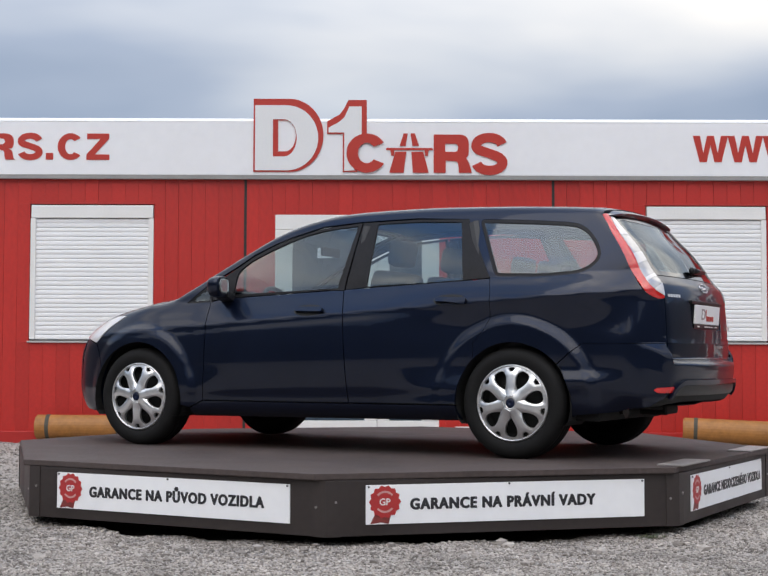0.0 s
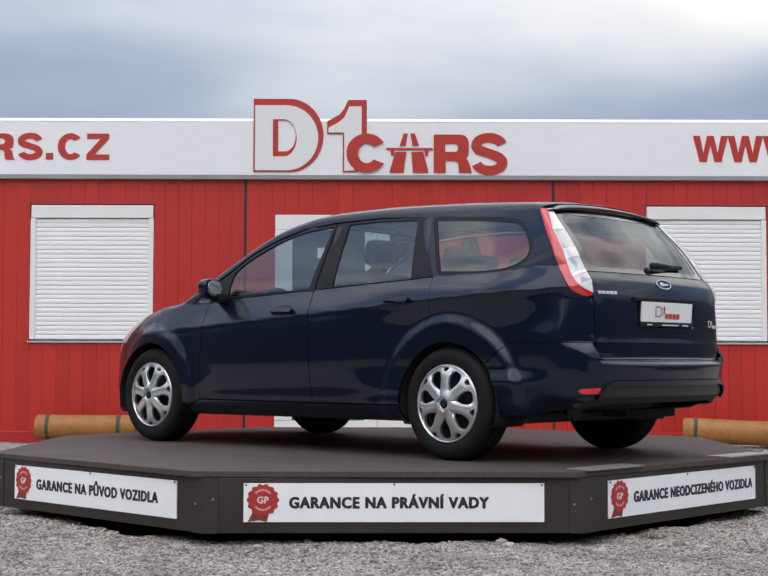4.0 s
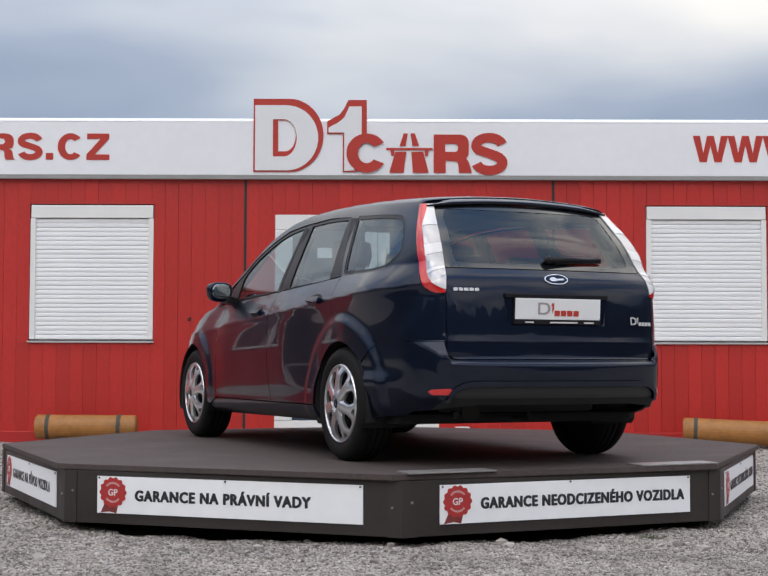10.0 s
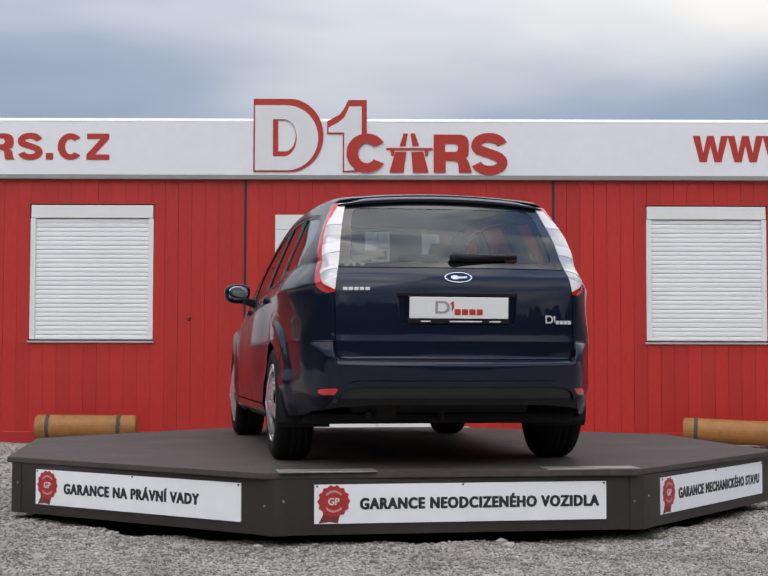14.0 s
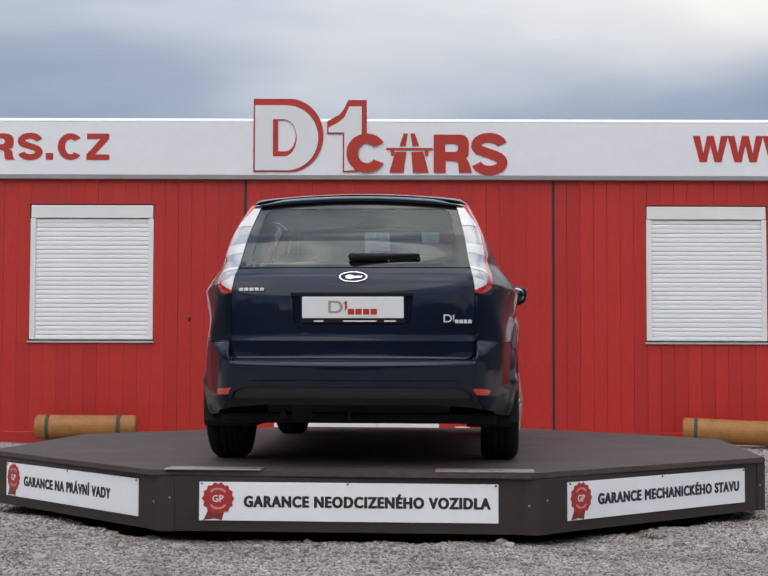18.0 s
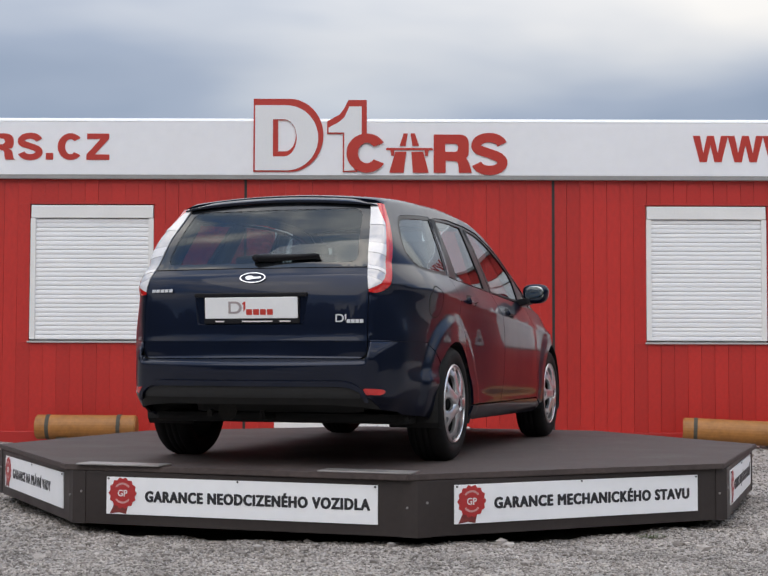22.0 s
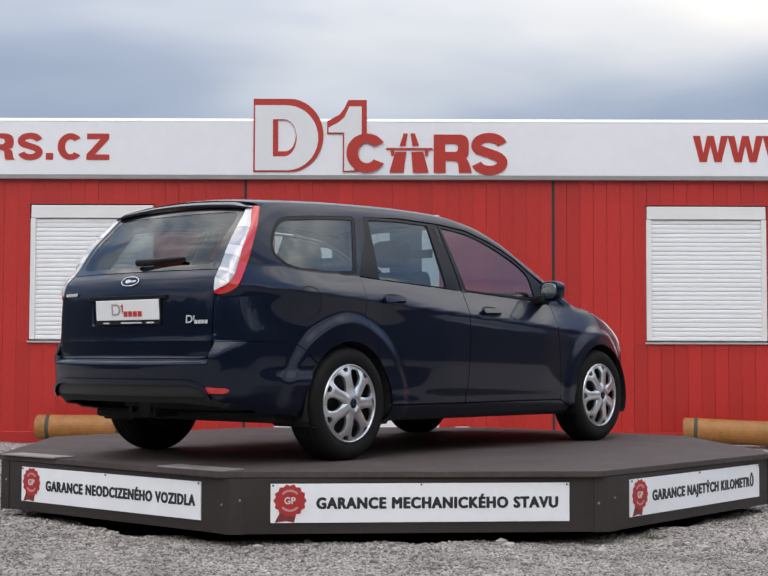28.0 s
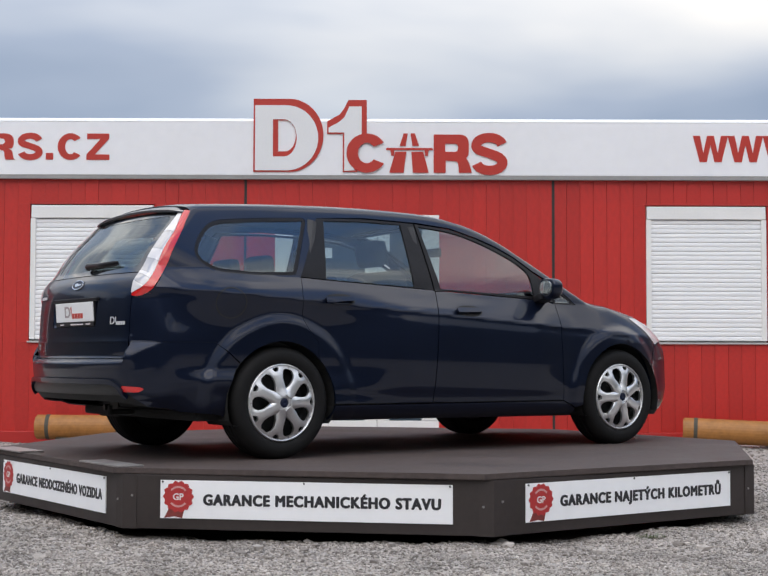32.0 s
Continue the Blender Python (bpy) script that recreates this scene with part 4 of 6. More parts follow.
def inset(poly, g):
    """The outline drawn in by g."""
    poly = [p for i, p in enumerate(poly) if math.hypot(p[0] - poly[i - 1][0], p[1] - poly[i - 1][1]) > 1e-5]
    s = 1 if area(poly) > 0 else -1
    out = []
    m = len(poly)
    for i in range(m):
        p, a, b = Vector(poly[i]), Vector(poly[i - 1]), Vector(poly[(i + 1) % m])
        d0, d1 = (p - a).normalized(), (b - p).normalized()
        n0, n1 = Vector((-d0.y, d0.x)) * s, Vector((-d1.y, d1.x)) * s
        nn = n0 + n1
        k = nn.length
        nn = n0 if k < 0.2 else nn / k
        q = p + nn * g / max(0.45, nn.dot(n0))
        out.append((q.x, q.y))
    return out


def with_hole(poly, hole):
    """An outline with a hole."""
    return [poly, hole]


def dense(ring, step):
    out = []
    for i in range(len(ring)):
        a, b = ring[i - 1], ring[i]
        d = math.hypot(b[0] - a[0], b[1] - a[1])
        if d < 1e-5:
            continue
        k = max(1, int(math.ceil(d / step)))
        out += [(a[0] + (b[0] - a[0]) * j / k, a[1] + (b[1] - a[1]) * j / k) for j in range(k)]
    return out


def inside(rings, u, v):
    """Which points lie within the outline and outside its holes."""
    odd = np.zeros(len(u), bool)
    for ring in rings:
        for i in range(len(ring)):
            (x0, y0), (x1, y1) = ring[i - 1], ring[i]
            if y0 != y1:
                odd ^= ((y0 > v) != (y1 > v)) & (u < (x1 - x0) * (v - y0) / (y1 - y0) + x0)
    return odd


def mesh_plane(outline, step):
    """Fills an outline, with or without a hole, by well-shaped triangles: points and triangles in the plane."""
    rings = outline if isinstance(outline[0], list) else [outline]
    rings = [dense(r, step) for r in rings]
    edge = np.array([p for r in rings for p in r])
    lo, hi = edge.min(0), edge.max(0)
    gu, gv = np.meshgrid(np.arange(math.floor(lo[0] / step) * step, hi[0], step), np.arange(math.floor(lo[1] / step) * step, hi[1], step))
    u, v = gu.ravel(), gv.ravel()
    ok = inside(rings, u, v)
    u, v = u[ok], v[ok]
    if len(u):
        near = np.full(len(u), 9.0)
        for p in edge:
            near = np.minimum(near, (u - p[0]) ** 2 + (v - p[1]) ** 2)
        ok = near > (0.42 * step) ** 2
        u, v = u[ok], v[ok]
    pts = [Vector(p) for p in edge] + [Vector(p) for p in zip(u.tolist(), v.tolist())]
    es, k = [], 0
    for r in rings:
        es += [(k + i, k + (i + 1) % len(r)) for i in range(len(r))]
        k += len(r)
    vs, _, fs, *_ = geometry.delaunay_2d_cdt(pts, es, [], 0, 1e-6)
    arr = np.array([(p.x, p.y) for p in vs])
    tris = np.array([f for f in fs if len(f) == 3])
    mid = arr[tris].mean(1)
    keep = inside(rings, mid[:, 0], mid[:, 1])
    return arr, tris[keep]


def patch(axis, poly, sign=1, step=0.03, off=0.0):
    """Lays a filled outline on the skin: points, normals, faces."""
    arr, tris = mesh_plane(poly, step)
    co, nr = on_skin(axis, arr[:, 0], arr[:, 1], sign, off)
    return co, nr, tris.tolist()


def panel(name, patches, material, parent, label="", flange=0.014, mirror=False, smooth=True):
    """Patches of skin joined to one sheet, with its rim folded inwards."""
    co, nr, faces, index = [], [], [], {}
    for pc, pn, pf in patches:
        ids = []
        for c, n in zip(pc, pn):
            k = (round(c[0] * 1500), round(c[1] * 1500), round(c[2] * 1500))
            if len(patches) > 1 and k not in index:
                near = [q for q in itertools.product((k[0], k[0] - 1, k[0] + 1), (k[1], k[1] - 1, k[1] + 1), (k[2], k[2] - 1, k[2] + 1)) if q in index]
                k = near[0] if near else k
            if k not in index:
                index[k] = len(co)
                co.append(c)
                nr.append(n)
            ids.append(index[k])
        for f in pf:
            g = []
            for i in f:
                if not g or g[-1] != ids[i]:
                    g.append(ids[i])
            if len(g) > 2 and g[0] == g[-1]:
                g.pop()
            if len(g) < 3 or len(set(g)) < len(g):
                continue
            a, b, c = (Vector(co[g[0]]), Vector(co[g[len(g) // 3 or 1]]), Vector(co[g[2 * len(g) // 3 or 2]]))
            fn = Vector((0, 0, 0))
            for q in range(len(g)):
                fn += Vector(co[g[q - 1]]).cross(Vector(co[g[q]]))
            if fn.dot(Vector(nr[g[0]])) < 0:
                g = g[::-1]
            faces.append(g)
    if flange:
        seen = {}
        for f in faces:
            for i in range(len(f)):
                e = (f[i - 1], f[i])
                seen[e] = seen.get(e, 0) + 1
        rim = [e for e in seen if (e[1], e[0]) not in seen]
        for a, b in rim:
            pa, pb = np.array(co[a]), np.array(co[b])
            na, nb = np.array(nr[a]), np.array(nr[b])
            d = pb - pa
            out = np.cross(d, na)
            ln = np.linalg.norm(out)
            if ln < 1e-9:
                continue
            out /= ln
            k = len(co)
            co += [pa, pb, pb - nb * flange, pa - na * flange]
            nr += [out, out, out, out]
            faces.append([k + 1, k, k + 3, k + 2])
    co, nr = np.array(co), np.array(nr)
    if mirror:
        co, nr = co * [-1, 1, 1], nr * [-1, 1, 1]
        faces = [f[::-1] for f in faces]
    me = bpy.data.meshes.new(name)
    me.from_pydata(co.tolist(), [], faces)
    me.materials.append(material)
    me.polygons.foreach_set("use_smooth", [True] * len(me.polygons))
    me.normals_split_custom_set_from_vertices(nr.tolist())
    ob = new(name, me)
    ob.parent = parent
    return tagged(ob, label)


def lathe(bm, prof, seg=48, m=None, close=True):
    """Turns a profile of (radius, along) round the x axis."""
    rings = []
    for i in range(seg):
        a = 2 * math.pi * i / seg
        rings.append([bm.verts.new((x, r * math.cos(a), r * math.sin(a))) for r, x in prof])
    n = len(prof)
    for i in range(seg):
        p, q = rings[i], rings[(i + 1) % seg]
        for j in range(n if close else n - 1):
            bm.faces.new((p[j], p[(j + 1) % n], q[(j + 1) % n], q[j]))
    bmesh.ops.recalc_face_normals(bm, faces=bm.faces)
    if m is not None:
        bmesh.ops.transform(bm, matrix=m, verts=bm.verts)
    return bm


def shade_by_angle(ob, deg=35):
    me = ob.data
    me.polygons.foreach_set("use_smooth", [True] * len(me.polygons))
    bm = bmesh.new()
    bm.from_mesh(me)
    lim = radians(deg)
    for e in bm.edges:
        e.smooth = len(e.link_faces) == 2 and e.calc_face_angle(0) < lim
    bm.to_mesh(me)
    bm.free()
    return ob


PAINT = mat("navy_metallic_paint", (0.0036, 0.0078, 0.0235), 0.36, 0.6, coat=0.62, var=0.10, scale=2, fine=900, rough_var=0.04, spec=0.2)
BLACK_TRIM = mat("black_satin_trim", (0.014, 0.0135, 0.0155), 0.30, var=0.2, scale=20, spec=0.16)
BLACK_PLASTIC = mat("dark_grey_bumper_plastic", (0.016, 0.0165, 0.0175), 0.42, spec=0.4, var=0.2, scale=20, fine=300, bump=0.0003)
RUBBER = mat("black_tyre_rubber", (0.010, 0.0097, 0.0097), 0.7, spec=0.18, var=0.25, scale=15, fine=200, bump=0.0004)
SILVER = mat("silver_wheel_cover", (0.68, 0.68, 0.685), 0.28, 0.85, var=0.05, scale=5, fine=40)
CHROME = mat("chrome_badge", (0.80, 0.80, 0.81), 0.22, 0.75)
DARK_GAP = mat("dark_underbody", (0.010, 0.010, 0.010), 0.8, var=0.3)
SEAT_CLOTH = mat("charcoal_seat_cloth", (0.045, 0.045, 0.05), 0.9, var=0.25, scale=12, fine=200, bump=0.001)
DASH_PLASTIC = mat("charcoal_dash_plastic", (0.03, 0.03, 0.033), 0.6, var=0.15)
HEADLINER = mat("grey_headliner", (0.12, 0.12, 0.115), 0.9, var=0.1)
CAR_GLASS = glass_mat("tinted_car_glass", (0.58, 0.66, 0.67), gloss=0.11)
REAR_GLASS = glass_mat("dark_tinted_rear_glass", (0.22, 0.255, 0.265), gloss=0.065)
LENS_RED = mat("red_lamp_lens", (0.55, 0.012, 0.012), 0.12, coat=1.0, var=0.12, scale=30)
LENS_CLEAR = mat("clear_lamp_lens", (0.66, 0.64, 0.64), 0.14, 0.1, coat=0.6, var=0.08, scale=18)
LENS_GREY = mat("grey_lamp_reflector", (0.42, 0.41, 0.42), 0.16, 0.3, coat=1.0, var=0.1, scale=18)
MIRROR_GLASS = mat("mirror_glass", (0.42, 0.44, 0.45), 0.02, 1.0)
PLATE_WHITE = mat("white_dealer_plate", (0.78, 0.78, 0.78), 0.35, var=0.03)
BADGE_SILVER = mat("silver_badge_film", (0.62, 0.62, 0.64), 0.35, 0.2)


# outlines in the side view (y, z)
ARCH_R, ARCH_F = 0.346, 0.354


def arch(hy, r, a0, a1, n=22):
    return [(hy + r * math.cos(radians(a0 + (a1 - a0) * i / n)), HUB_Z + r * math.sin(radians(a0 + (a1 - a0) * i / n))) for i in range(n + 1)]


def corner_curve(ys):
    """Where the roof or bonnet turns down into the side: x and z at each y."""
    ys = np.asarray(ys, float)
    x0 = np.interp(ys, [-2, 0.2, 1.0, 1.25, 2.2], [0.40, 0.40, 0.53, 0.56, 0.40])
    z0 = roof_line(ys) - 0.24
    lo, hi = np.zeros_like(ys), np.zeros_like(ys) + 0.5
    for _ in range(34):
        m = (lo + hi) / 2
        ins = skin(x0 + m, ys, z0 + m) < 0
        lo, hi = np.where(ins, m, lo), np.where(ins, hi, m)
    return x0 + lo, z0 + lo


def rear_edge(xz):
    """Points given on the tail (x, z), as the side view sees them (y, z)."""
    a = np.array(xz)
    co, _ = on_skin("y", a[:, 0], a[:, 1], -1)
    return [(float(c[1]), float(c[2])) for c in co]


CORNER_UP = [(0.722, 0.90 - 0.250 * i / 25) for i in range(26)]
CORNER_LOW = [(0.722, 0.6470 - 0.3570 * i / 40) for i in range(41)]
SEAM_Q = (-1.72, 0.650)   # where the bumper seam meets the rear arch
TOP_Y = -1.765       # the roof's rear end
# the tail light's three curves, top to foot: outer edge, border of red and clear, inner edge
LAMP_EDGE = [(0.590, -1.766, 1.388), (0.598, -1.775, 1.372), (0.614, -1.802, 1.333), (0.640, -1.835, 1.280), (0.665, -1.877, 1.222), (0.685, -1.924, 1.145), (0.692, -1.962, 1.065), (0.706, -2.008, 0.993), (0.711, -2.043, 0.944), (0.690, -2.074, 0.914), (0.652, -2.120, 0.895), (0.628, -2.134, 0.900)]
LAMP_MID = [(0.555, -1.784, 1.386), (0.573, -1.810, 1.357), (0.604, -1.848, 1.312), (0.629, -1.875, 1.274), (0.655, -1.936, 1.197), (0.666, -1.976, 1.133), (0.673, -2.006, 1.071), (0.682, -2.040, 1.009), (0.685, -2.074, 0.963), (0.667, -2.106, 0.934), (0.628, -2.132, 0.914)]
LAMP_IN = [(0.520, -1.790, 1.386), (0.530, -1.813, 1.362), (0.556, -1.900, 1.270), (0.576, -1.974, 1.183), (0.589, -2.028, 1.100), (0.604, -2.079, 1.027), (0.620, -2.123, 0.956), (0.626, -2.133, 0.916)]
LAMP_OUT = [(y, z) for x, y, z in LAMP_EDGE[:10]]
FRONT_WIN = rounded([(0.640, 0.962), (0.640, 1.115, 0.05), (0.530, 1.200, 0.1), (0.265, 1.313, 0.15), (0.06, 1.368, 0.15), (-0.195, 1.388, 0.01), (-0.137, 0.987, 0.01)], 0.012)
REAR_WIN = rounded([(-0.330, 0.994), (-0.322, 1.392), (-0.60, 1.396, 0.1), (-0.900, 1.382), (-0.985, 1.014)], 0.015)
QUARTER_WIN = rounded([(-1.190, 1.050, 0.02), (-1.035, 1.376, 0.02), (-1.40, 1.352, 0.1), (-1.66, 1.325, 0.08), (-1.765, 1.215, 0.08), (-1.795, 1.125, 0.05), (-1.70, 1.052, 0.07), (-1.45, 1.038, 0.1)], 0.03)
TRI_WIN = rounded([(0.965, 0.928), (0.822, 1.030), (0.812, 0.928)], 0.008)
SEAM_B = [(-0.265, 0.298), (-0.225, 0.84), (-0.182, 0.975)]
SEAM_C = arch(-AXLE, ARCH_R, -2, 46, 8) + [(-1.083, 0.655), (-1.150, 0.728), (-1.186, 0.80), (-1.182, 0.92), (-1.152, 1.026)]


def belt(y0, y1, n=10):
    return [(y0 + (y1 - y0) * i / n, belt_z(y0 + (y1 - y0) * i / n)) for i in range(n + 1)]


def build_body(car):
    both = (1, -1)
    # --- side shell: front pillar, roof edge, rear pillar and quarter in one sheet
    ys = np.linspace(1.06, TOP_Y, 60)
    cx, cz = corner_curve(ys)
    roof_edge = [(float(y), float(z)) for y, z in zip(ys, cz)]
    frame_top = [(0.985, 0.925), (0.825, 1.050), (0.660, 1.140), (0.535, 1.222), (0.40, 1.285), (0.265, 1.333), (0.06, 1.388), (-0.20, 1.408), (-0.60, 1.414), (-0.93, 1.400)]
    lamp = LAMP_OUT
    out_x = float(on_skin("x", [LAMP_OUT[-1][0]], [LAMP_OUT[-1][1]])[0][0][0])
    low = rear_edge([(0.715, 0.905)] + CORNER_UP)
    shell = roof_edge + lamp + low + [SEAM_Q]
    shell += arch(-AXLE, ARCH_R, 139.5, 46, 20) + SEAM_C[9:] + [(-0.945, 1.392)] + frame_top[::-1][1:] + [(1.02, 0.915)]
    outline = with_hole(shell, inset(QUARTER_WIN, -0.012))
    tail_strip = [(0.630, 0.650), (0.630, 0.899), (0.655, 0.893), (out_x, 0.912), (0.715, 0.905)] + CORNER_UP
    for m in (False, True):
        part_shell = panel("side_shell", [patch("x", outline, 1, 0.014), patch("y", tail_strip, -1, 0.009)], PAINT, car, mirror=m)
        panel("window_seal", [patch("x", with_hole(inset(QUARTER_WIN, -0.011), inset(QUARTER_WIN, 0.008)), 1, 0.04, -0.002)], BLACK_TRIM, part_shell, "black rubber window seal", mirror=m)
        panel("quarter_window", [patch("x", inset(QUARTER_WIN, 0.003), 1, 0.05, -0.006)], CAR_GLASS, part_shell, "tinted quarter glass", flange=0, mirror=m)
        panel("pillar_window", [patch("x", TRI_WIN, 1, 0.04, -0.006)], CAR_GLASS, part_shell, flange=0, mirror=m)
        tri_frame = rounded([(1.01, 0.912), (0.815, 1.052), (0.795, 0.915)], 0.006)
        panel("pillar_frame", [patch("x", with_hole(tri_frame, inset(TRI_WIN, 0.004)), 1, 0.04, -0.004)], BLACK_TRIM, part_shell, mirror=m)
        # --- front wing
        ysf = np.linspace(1.955, 1.03, 26)
        fx, fz = corner_curve(ysf)
        wing = [(float(y), float(z)) for y, z in zip(ysf, fz)] + [(0.985, 0.918), (0.80, 0.922), (0.785, 0.70), (0.800, 0.298), (0.905, 0.250)]
        wing += arch(AXLE, ARCH_F, 188, 20, 20) + [(1.70, 0.55), (1.76, 0.66), (1.93, 0.70)]
        panel("front_wing", [patch("x", inset(wing, 0.002), 1, 0.018)], PAINT, car, mirror=m)
        # --- front door
        d = [(0.800, 0.922), (0.785, 0.70), (0.800, 0.298)] + SEAM_B + belt(-0.19, 0.79, 12)[1:-1]
        door = panel("front_door", [patch("x", inset(d, 0.0028), 1, 0.015)], PAINT, car, mirror=m)
        fr = [(0.792, 0.932), (0.800, 1.045), (0.660, 1.130), (0.535, 1.214), (0.40, 1.277), (0.265, 1.325), (0.06, 1.380), (-0.215, 1.402), (-0.182, 0.976)] + belt(-0.17, 0.78, 10)[1:-1]
        fr = [(y, z + 0.003 if i >= 9 else z) for i, (y, z) in enumerate(fr)]
        panel("window_frame", [patch("x", with_hole(inset(fr, 0.002), inset(FRONT_WIN, 0.004)), 1, 0.03, -0.002)], BLACK_TRIM, door, "black window frame", mirror=m)
        panel("door_window", [patch("x", FRONT_WIN, 1, 0.05, -0.008)], CAR_GLASS, door, "tinted front door glass", flange=0, mirror=m)
        door_handle(door, 0.03, 0.853, m)
        door_mirror(door, m)
        # --- rear door
        d = SEAM_C + belt(-1.13, -0.20, 12)[1:] + SEAM_B[::-1]
        rdoor = panel("rear_door", [patch("x", inset(d, 0.0028), 1, 0.015)], PAINT, car, mirror=m)
        fr = [(-0.190, 0.978), (-0.222, 1.402), (-0.60, 1.408), (-0.945, 1.394), (-1.150, 1.030)] + belt(-1.14, -0.20, 10)[1:-1]
        fr = [(y, z + 0.003 if i >= 5 else z) for i, (y, z) in enumerate(fr)]
        panel("window_frame", [patch("x", with_hole(inset(fr, 0.002), inset(REAR_WIN, 0.004)), 1, 0.03, -0.002)], BLACK_TRIM, rdoor, "black window frame", mirror=m)
        panel("door_window", [patch("x", REAR_WIN, 1, 0.05, -0.008)], CAR_GLASS, rdoor, "tinted rear door glass", flange=0, mirror=m)
        door_handle(rdoor, -0.925, 0.897, m)
        # --- sill
        sill = [(0.905, 0.245), (0.800, 0.294), (-0.975, 0.294), (-0.980, 0.250), (-0.995, 0.205), (0.90, 0.195)]
        panel("sill", [patch("x", inset(sill, 0.002), 1, 0.03)], PAINT, car, mirror=m)
        # --- dark sheet behind the seams
        liner = [(1.0, 0.90), (0.80, 0.93), (-1.15, 1.02), (-1.22, 0.95), (-1.19, 0.72), (-1.07, 0.62), (-0.97, 0.45), (-0.95, 0.22), (0.88, 0.22), (0.92, 0.45), (1.0, 0.7)]
        panel("seam_liner", [patch("x", liner, 1, 0.06, -0.017)], DARK_GAP, car, flange=0, mirror=m)
        liner = [(-1.72, 0.60), (-1.70, 0.70), (-1.95, 0.72), (-2.0, 0.60)]
        panel("seam_liner", [patch("x", liner, 1, 0.06, -0.017)], DARK_GAP, car, flange=0, mirror=m)
    # --- fuel flap on one side only
    flap = [(-1.64 + 0.088 * math.cos(2 * math.pi * i / 40), 0.866 + 0.083 * math.sin(2 * math.pi * i / 40)) for i in range(40)]
    shell_r = [o for o in car.children if o.name.startswith("side_shell")][0]
    panel("fuel_flap_gap", [patch("x", with_hole(inset(flap, -0.004), inset(flap, 0.003)), 1, 0.03, 0.0006)], DARK_GAP, shell_r, flange=0.002)
    # --- roof
    ys = np.linspace(0.115, TOP_Y, 40)
    rx, _ = corner_curve(ys)
    rim = [(float(x), float(y)) for x, y in zip(rx, ys)]
    rear = [(float(x), TOP_Y) for x in np.linspace(rim[-1][0], -rim[-1][0], 12)[1:-1]]
    front = [(float(x), 0.115 + 0.10 * (1 - (x / rim[0][0]) ** 2)) for x in np.linspace(-rim[0][0], rim[0][0], 16)[1:-1]]
    panel("roof", [patch("z", rim + rear + [(-x, y) for x, y in rim[::-1]] + front, 1, 0.05)], PAINT, car)
    # --- windscreen with its black edge
    ys = np.linspace(1.06, 0.115, 24)
    wx, _ = corner_curve(ys)
    wrim = [(float(x), float(y)) for x, y in zip(wx, ys)]
    bottom = [(float(x), 1.06 + 0.13 * (1 - (x / wrim[0][0]) ** 2)) for x in np.linspace(-wrim[0][0], wrim[0][0], 16)[1:-1]]
    screen = wrim + [(x, y) for x, y in front[::-1]] + [(-x, y) for x, y in wrim[::-1]] + bottom
    wind = panel("windscreen", [patch("z", inset(screen, 0.045), 1, 0.06, -0.004)], CAR_GLASS, car, "tinted windscreen", flange=0)
    panel("screen_surround", [patch("z", with_hole(inset(screen, 0.002), inset(screen, 0.052)), 1, 0.06, -0.002)], BLACK_TRIM, wind)
    # --- bonnet
    ysb = np.linspace(1.955, 1.06, 24)
    bx, _ = corner_curve(ysb)
    brim = [(float(x), float(y)) for x, y in zip(bx, ysb)]
    nose = [(float(x), 1.955 + 0.10 * (1 - (x / brim[0][0]) ** 2)) for x in np.linspace(-brim[0][0], brim[0][0], 14)[1:-1]]
    panel("bonnet", [patch("z", inset(brim + bottom[::-1] + [(-x, y) for x, y in brim[::-1]] + nose, 0.003), 1, 0.05)], PAINT, car)
    # --- front bumper and lamps, seen from the side only
    for m in (False, True):
        side = arch(AXLE, ARCH_F, 20, -28, 10) + [(1.75, 0.20), (1.93, 0.22), (1.96, 0.40), (1.94, 0.58), (1.90, 0.695), (1.76, 0.655), (1.70, 0.545)]
        panel("front_bumper_side", [patch("x", inset(side, 0.002), 1, 0.03)], PAINT, car, mirror=m)
        hl = rounded([(1.93, 0.705), (1.765, 0.665), (1.64, 0.765), (1.50, 0.840), (1.60, 0.838), (1.80, 0.785), (1.90, 0.745)], 0.01)
        panel("headlight", [patch("x", hl, 1, 0.03, 0.004)], LENS_CLEAR, car, "clear swept-back headlight", mirror=m)
    xs = np.linspace(-0.70, 0.70, 20)
    panel("front_bumper", [patch("y", [(-0.63, 0.24), (0.63, 0.24), (0.66, 0.42), (0.64, 0.62), (0.58, 0.72), (-0.58, 0.72), (-0.64, 0.62), (-0.66, 0.42)], 1, 0.05)], PAINT, car)
    panel("grille", [patch("y", rounded([(-0.45, 0.30), (0.45, 0.30), (0.52, 0.46), (-0.52, 0.46)], 0.03), 1, 0.05, 0.004)], BLACK_PLASTIC, car)
    # --- rear bumper
    c = rear_edge(CORNER_LOW)
    side = [(SEAM_Q[0] - 0.001, SEAM_Q[1] - 0.0022)] + c + [(-1.90, 0.272), (-1.69, 0.252)] + arch(-AXLE, ARCH_R, 192, 141, 12)
    tail = [(0.632, 0.6470), (0.632, 0.580), (0.612, 0.5575), (-0.612, 0.5575), (-0.632, 0.580), (-0.632, 0.6470)] + [(-x, z) for x, z in CORNER_LOW] + [(-0.680, 0.300), (-0.640, 0.362), (0.640, 0.362), (0.680, 0.300)] + CORNER_LOW[::-1]
    sp = patch("x", side, 1, 0.015)
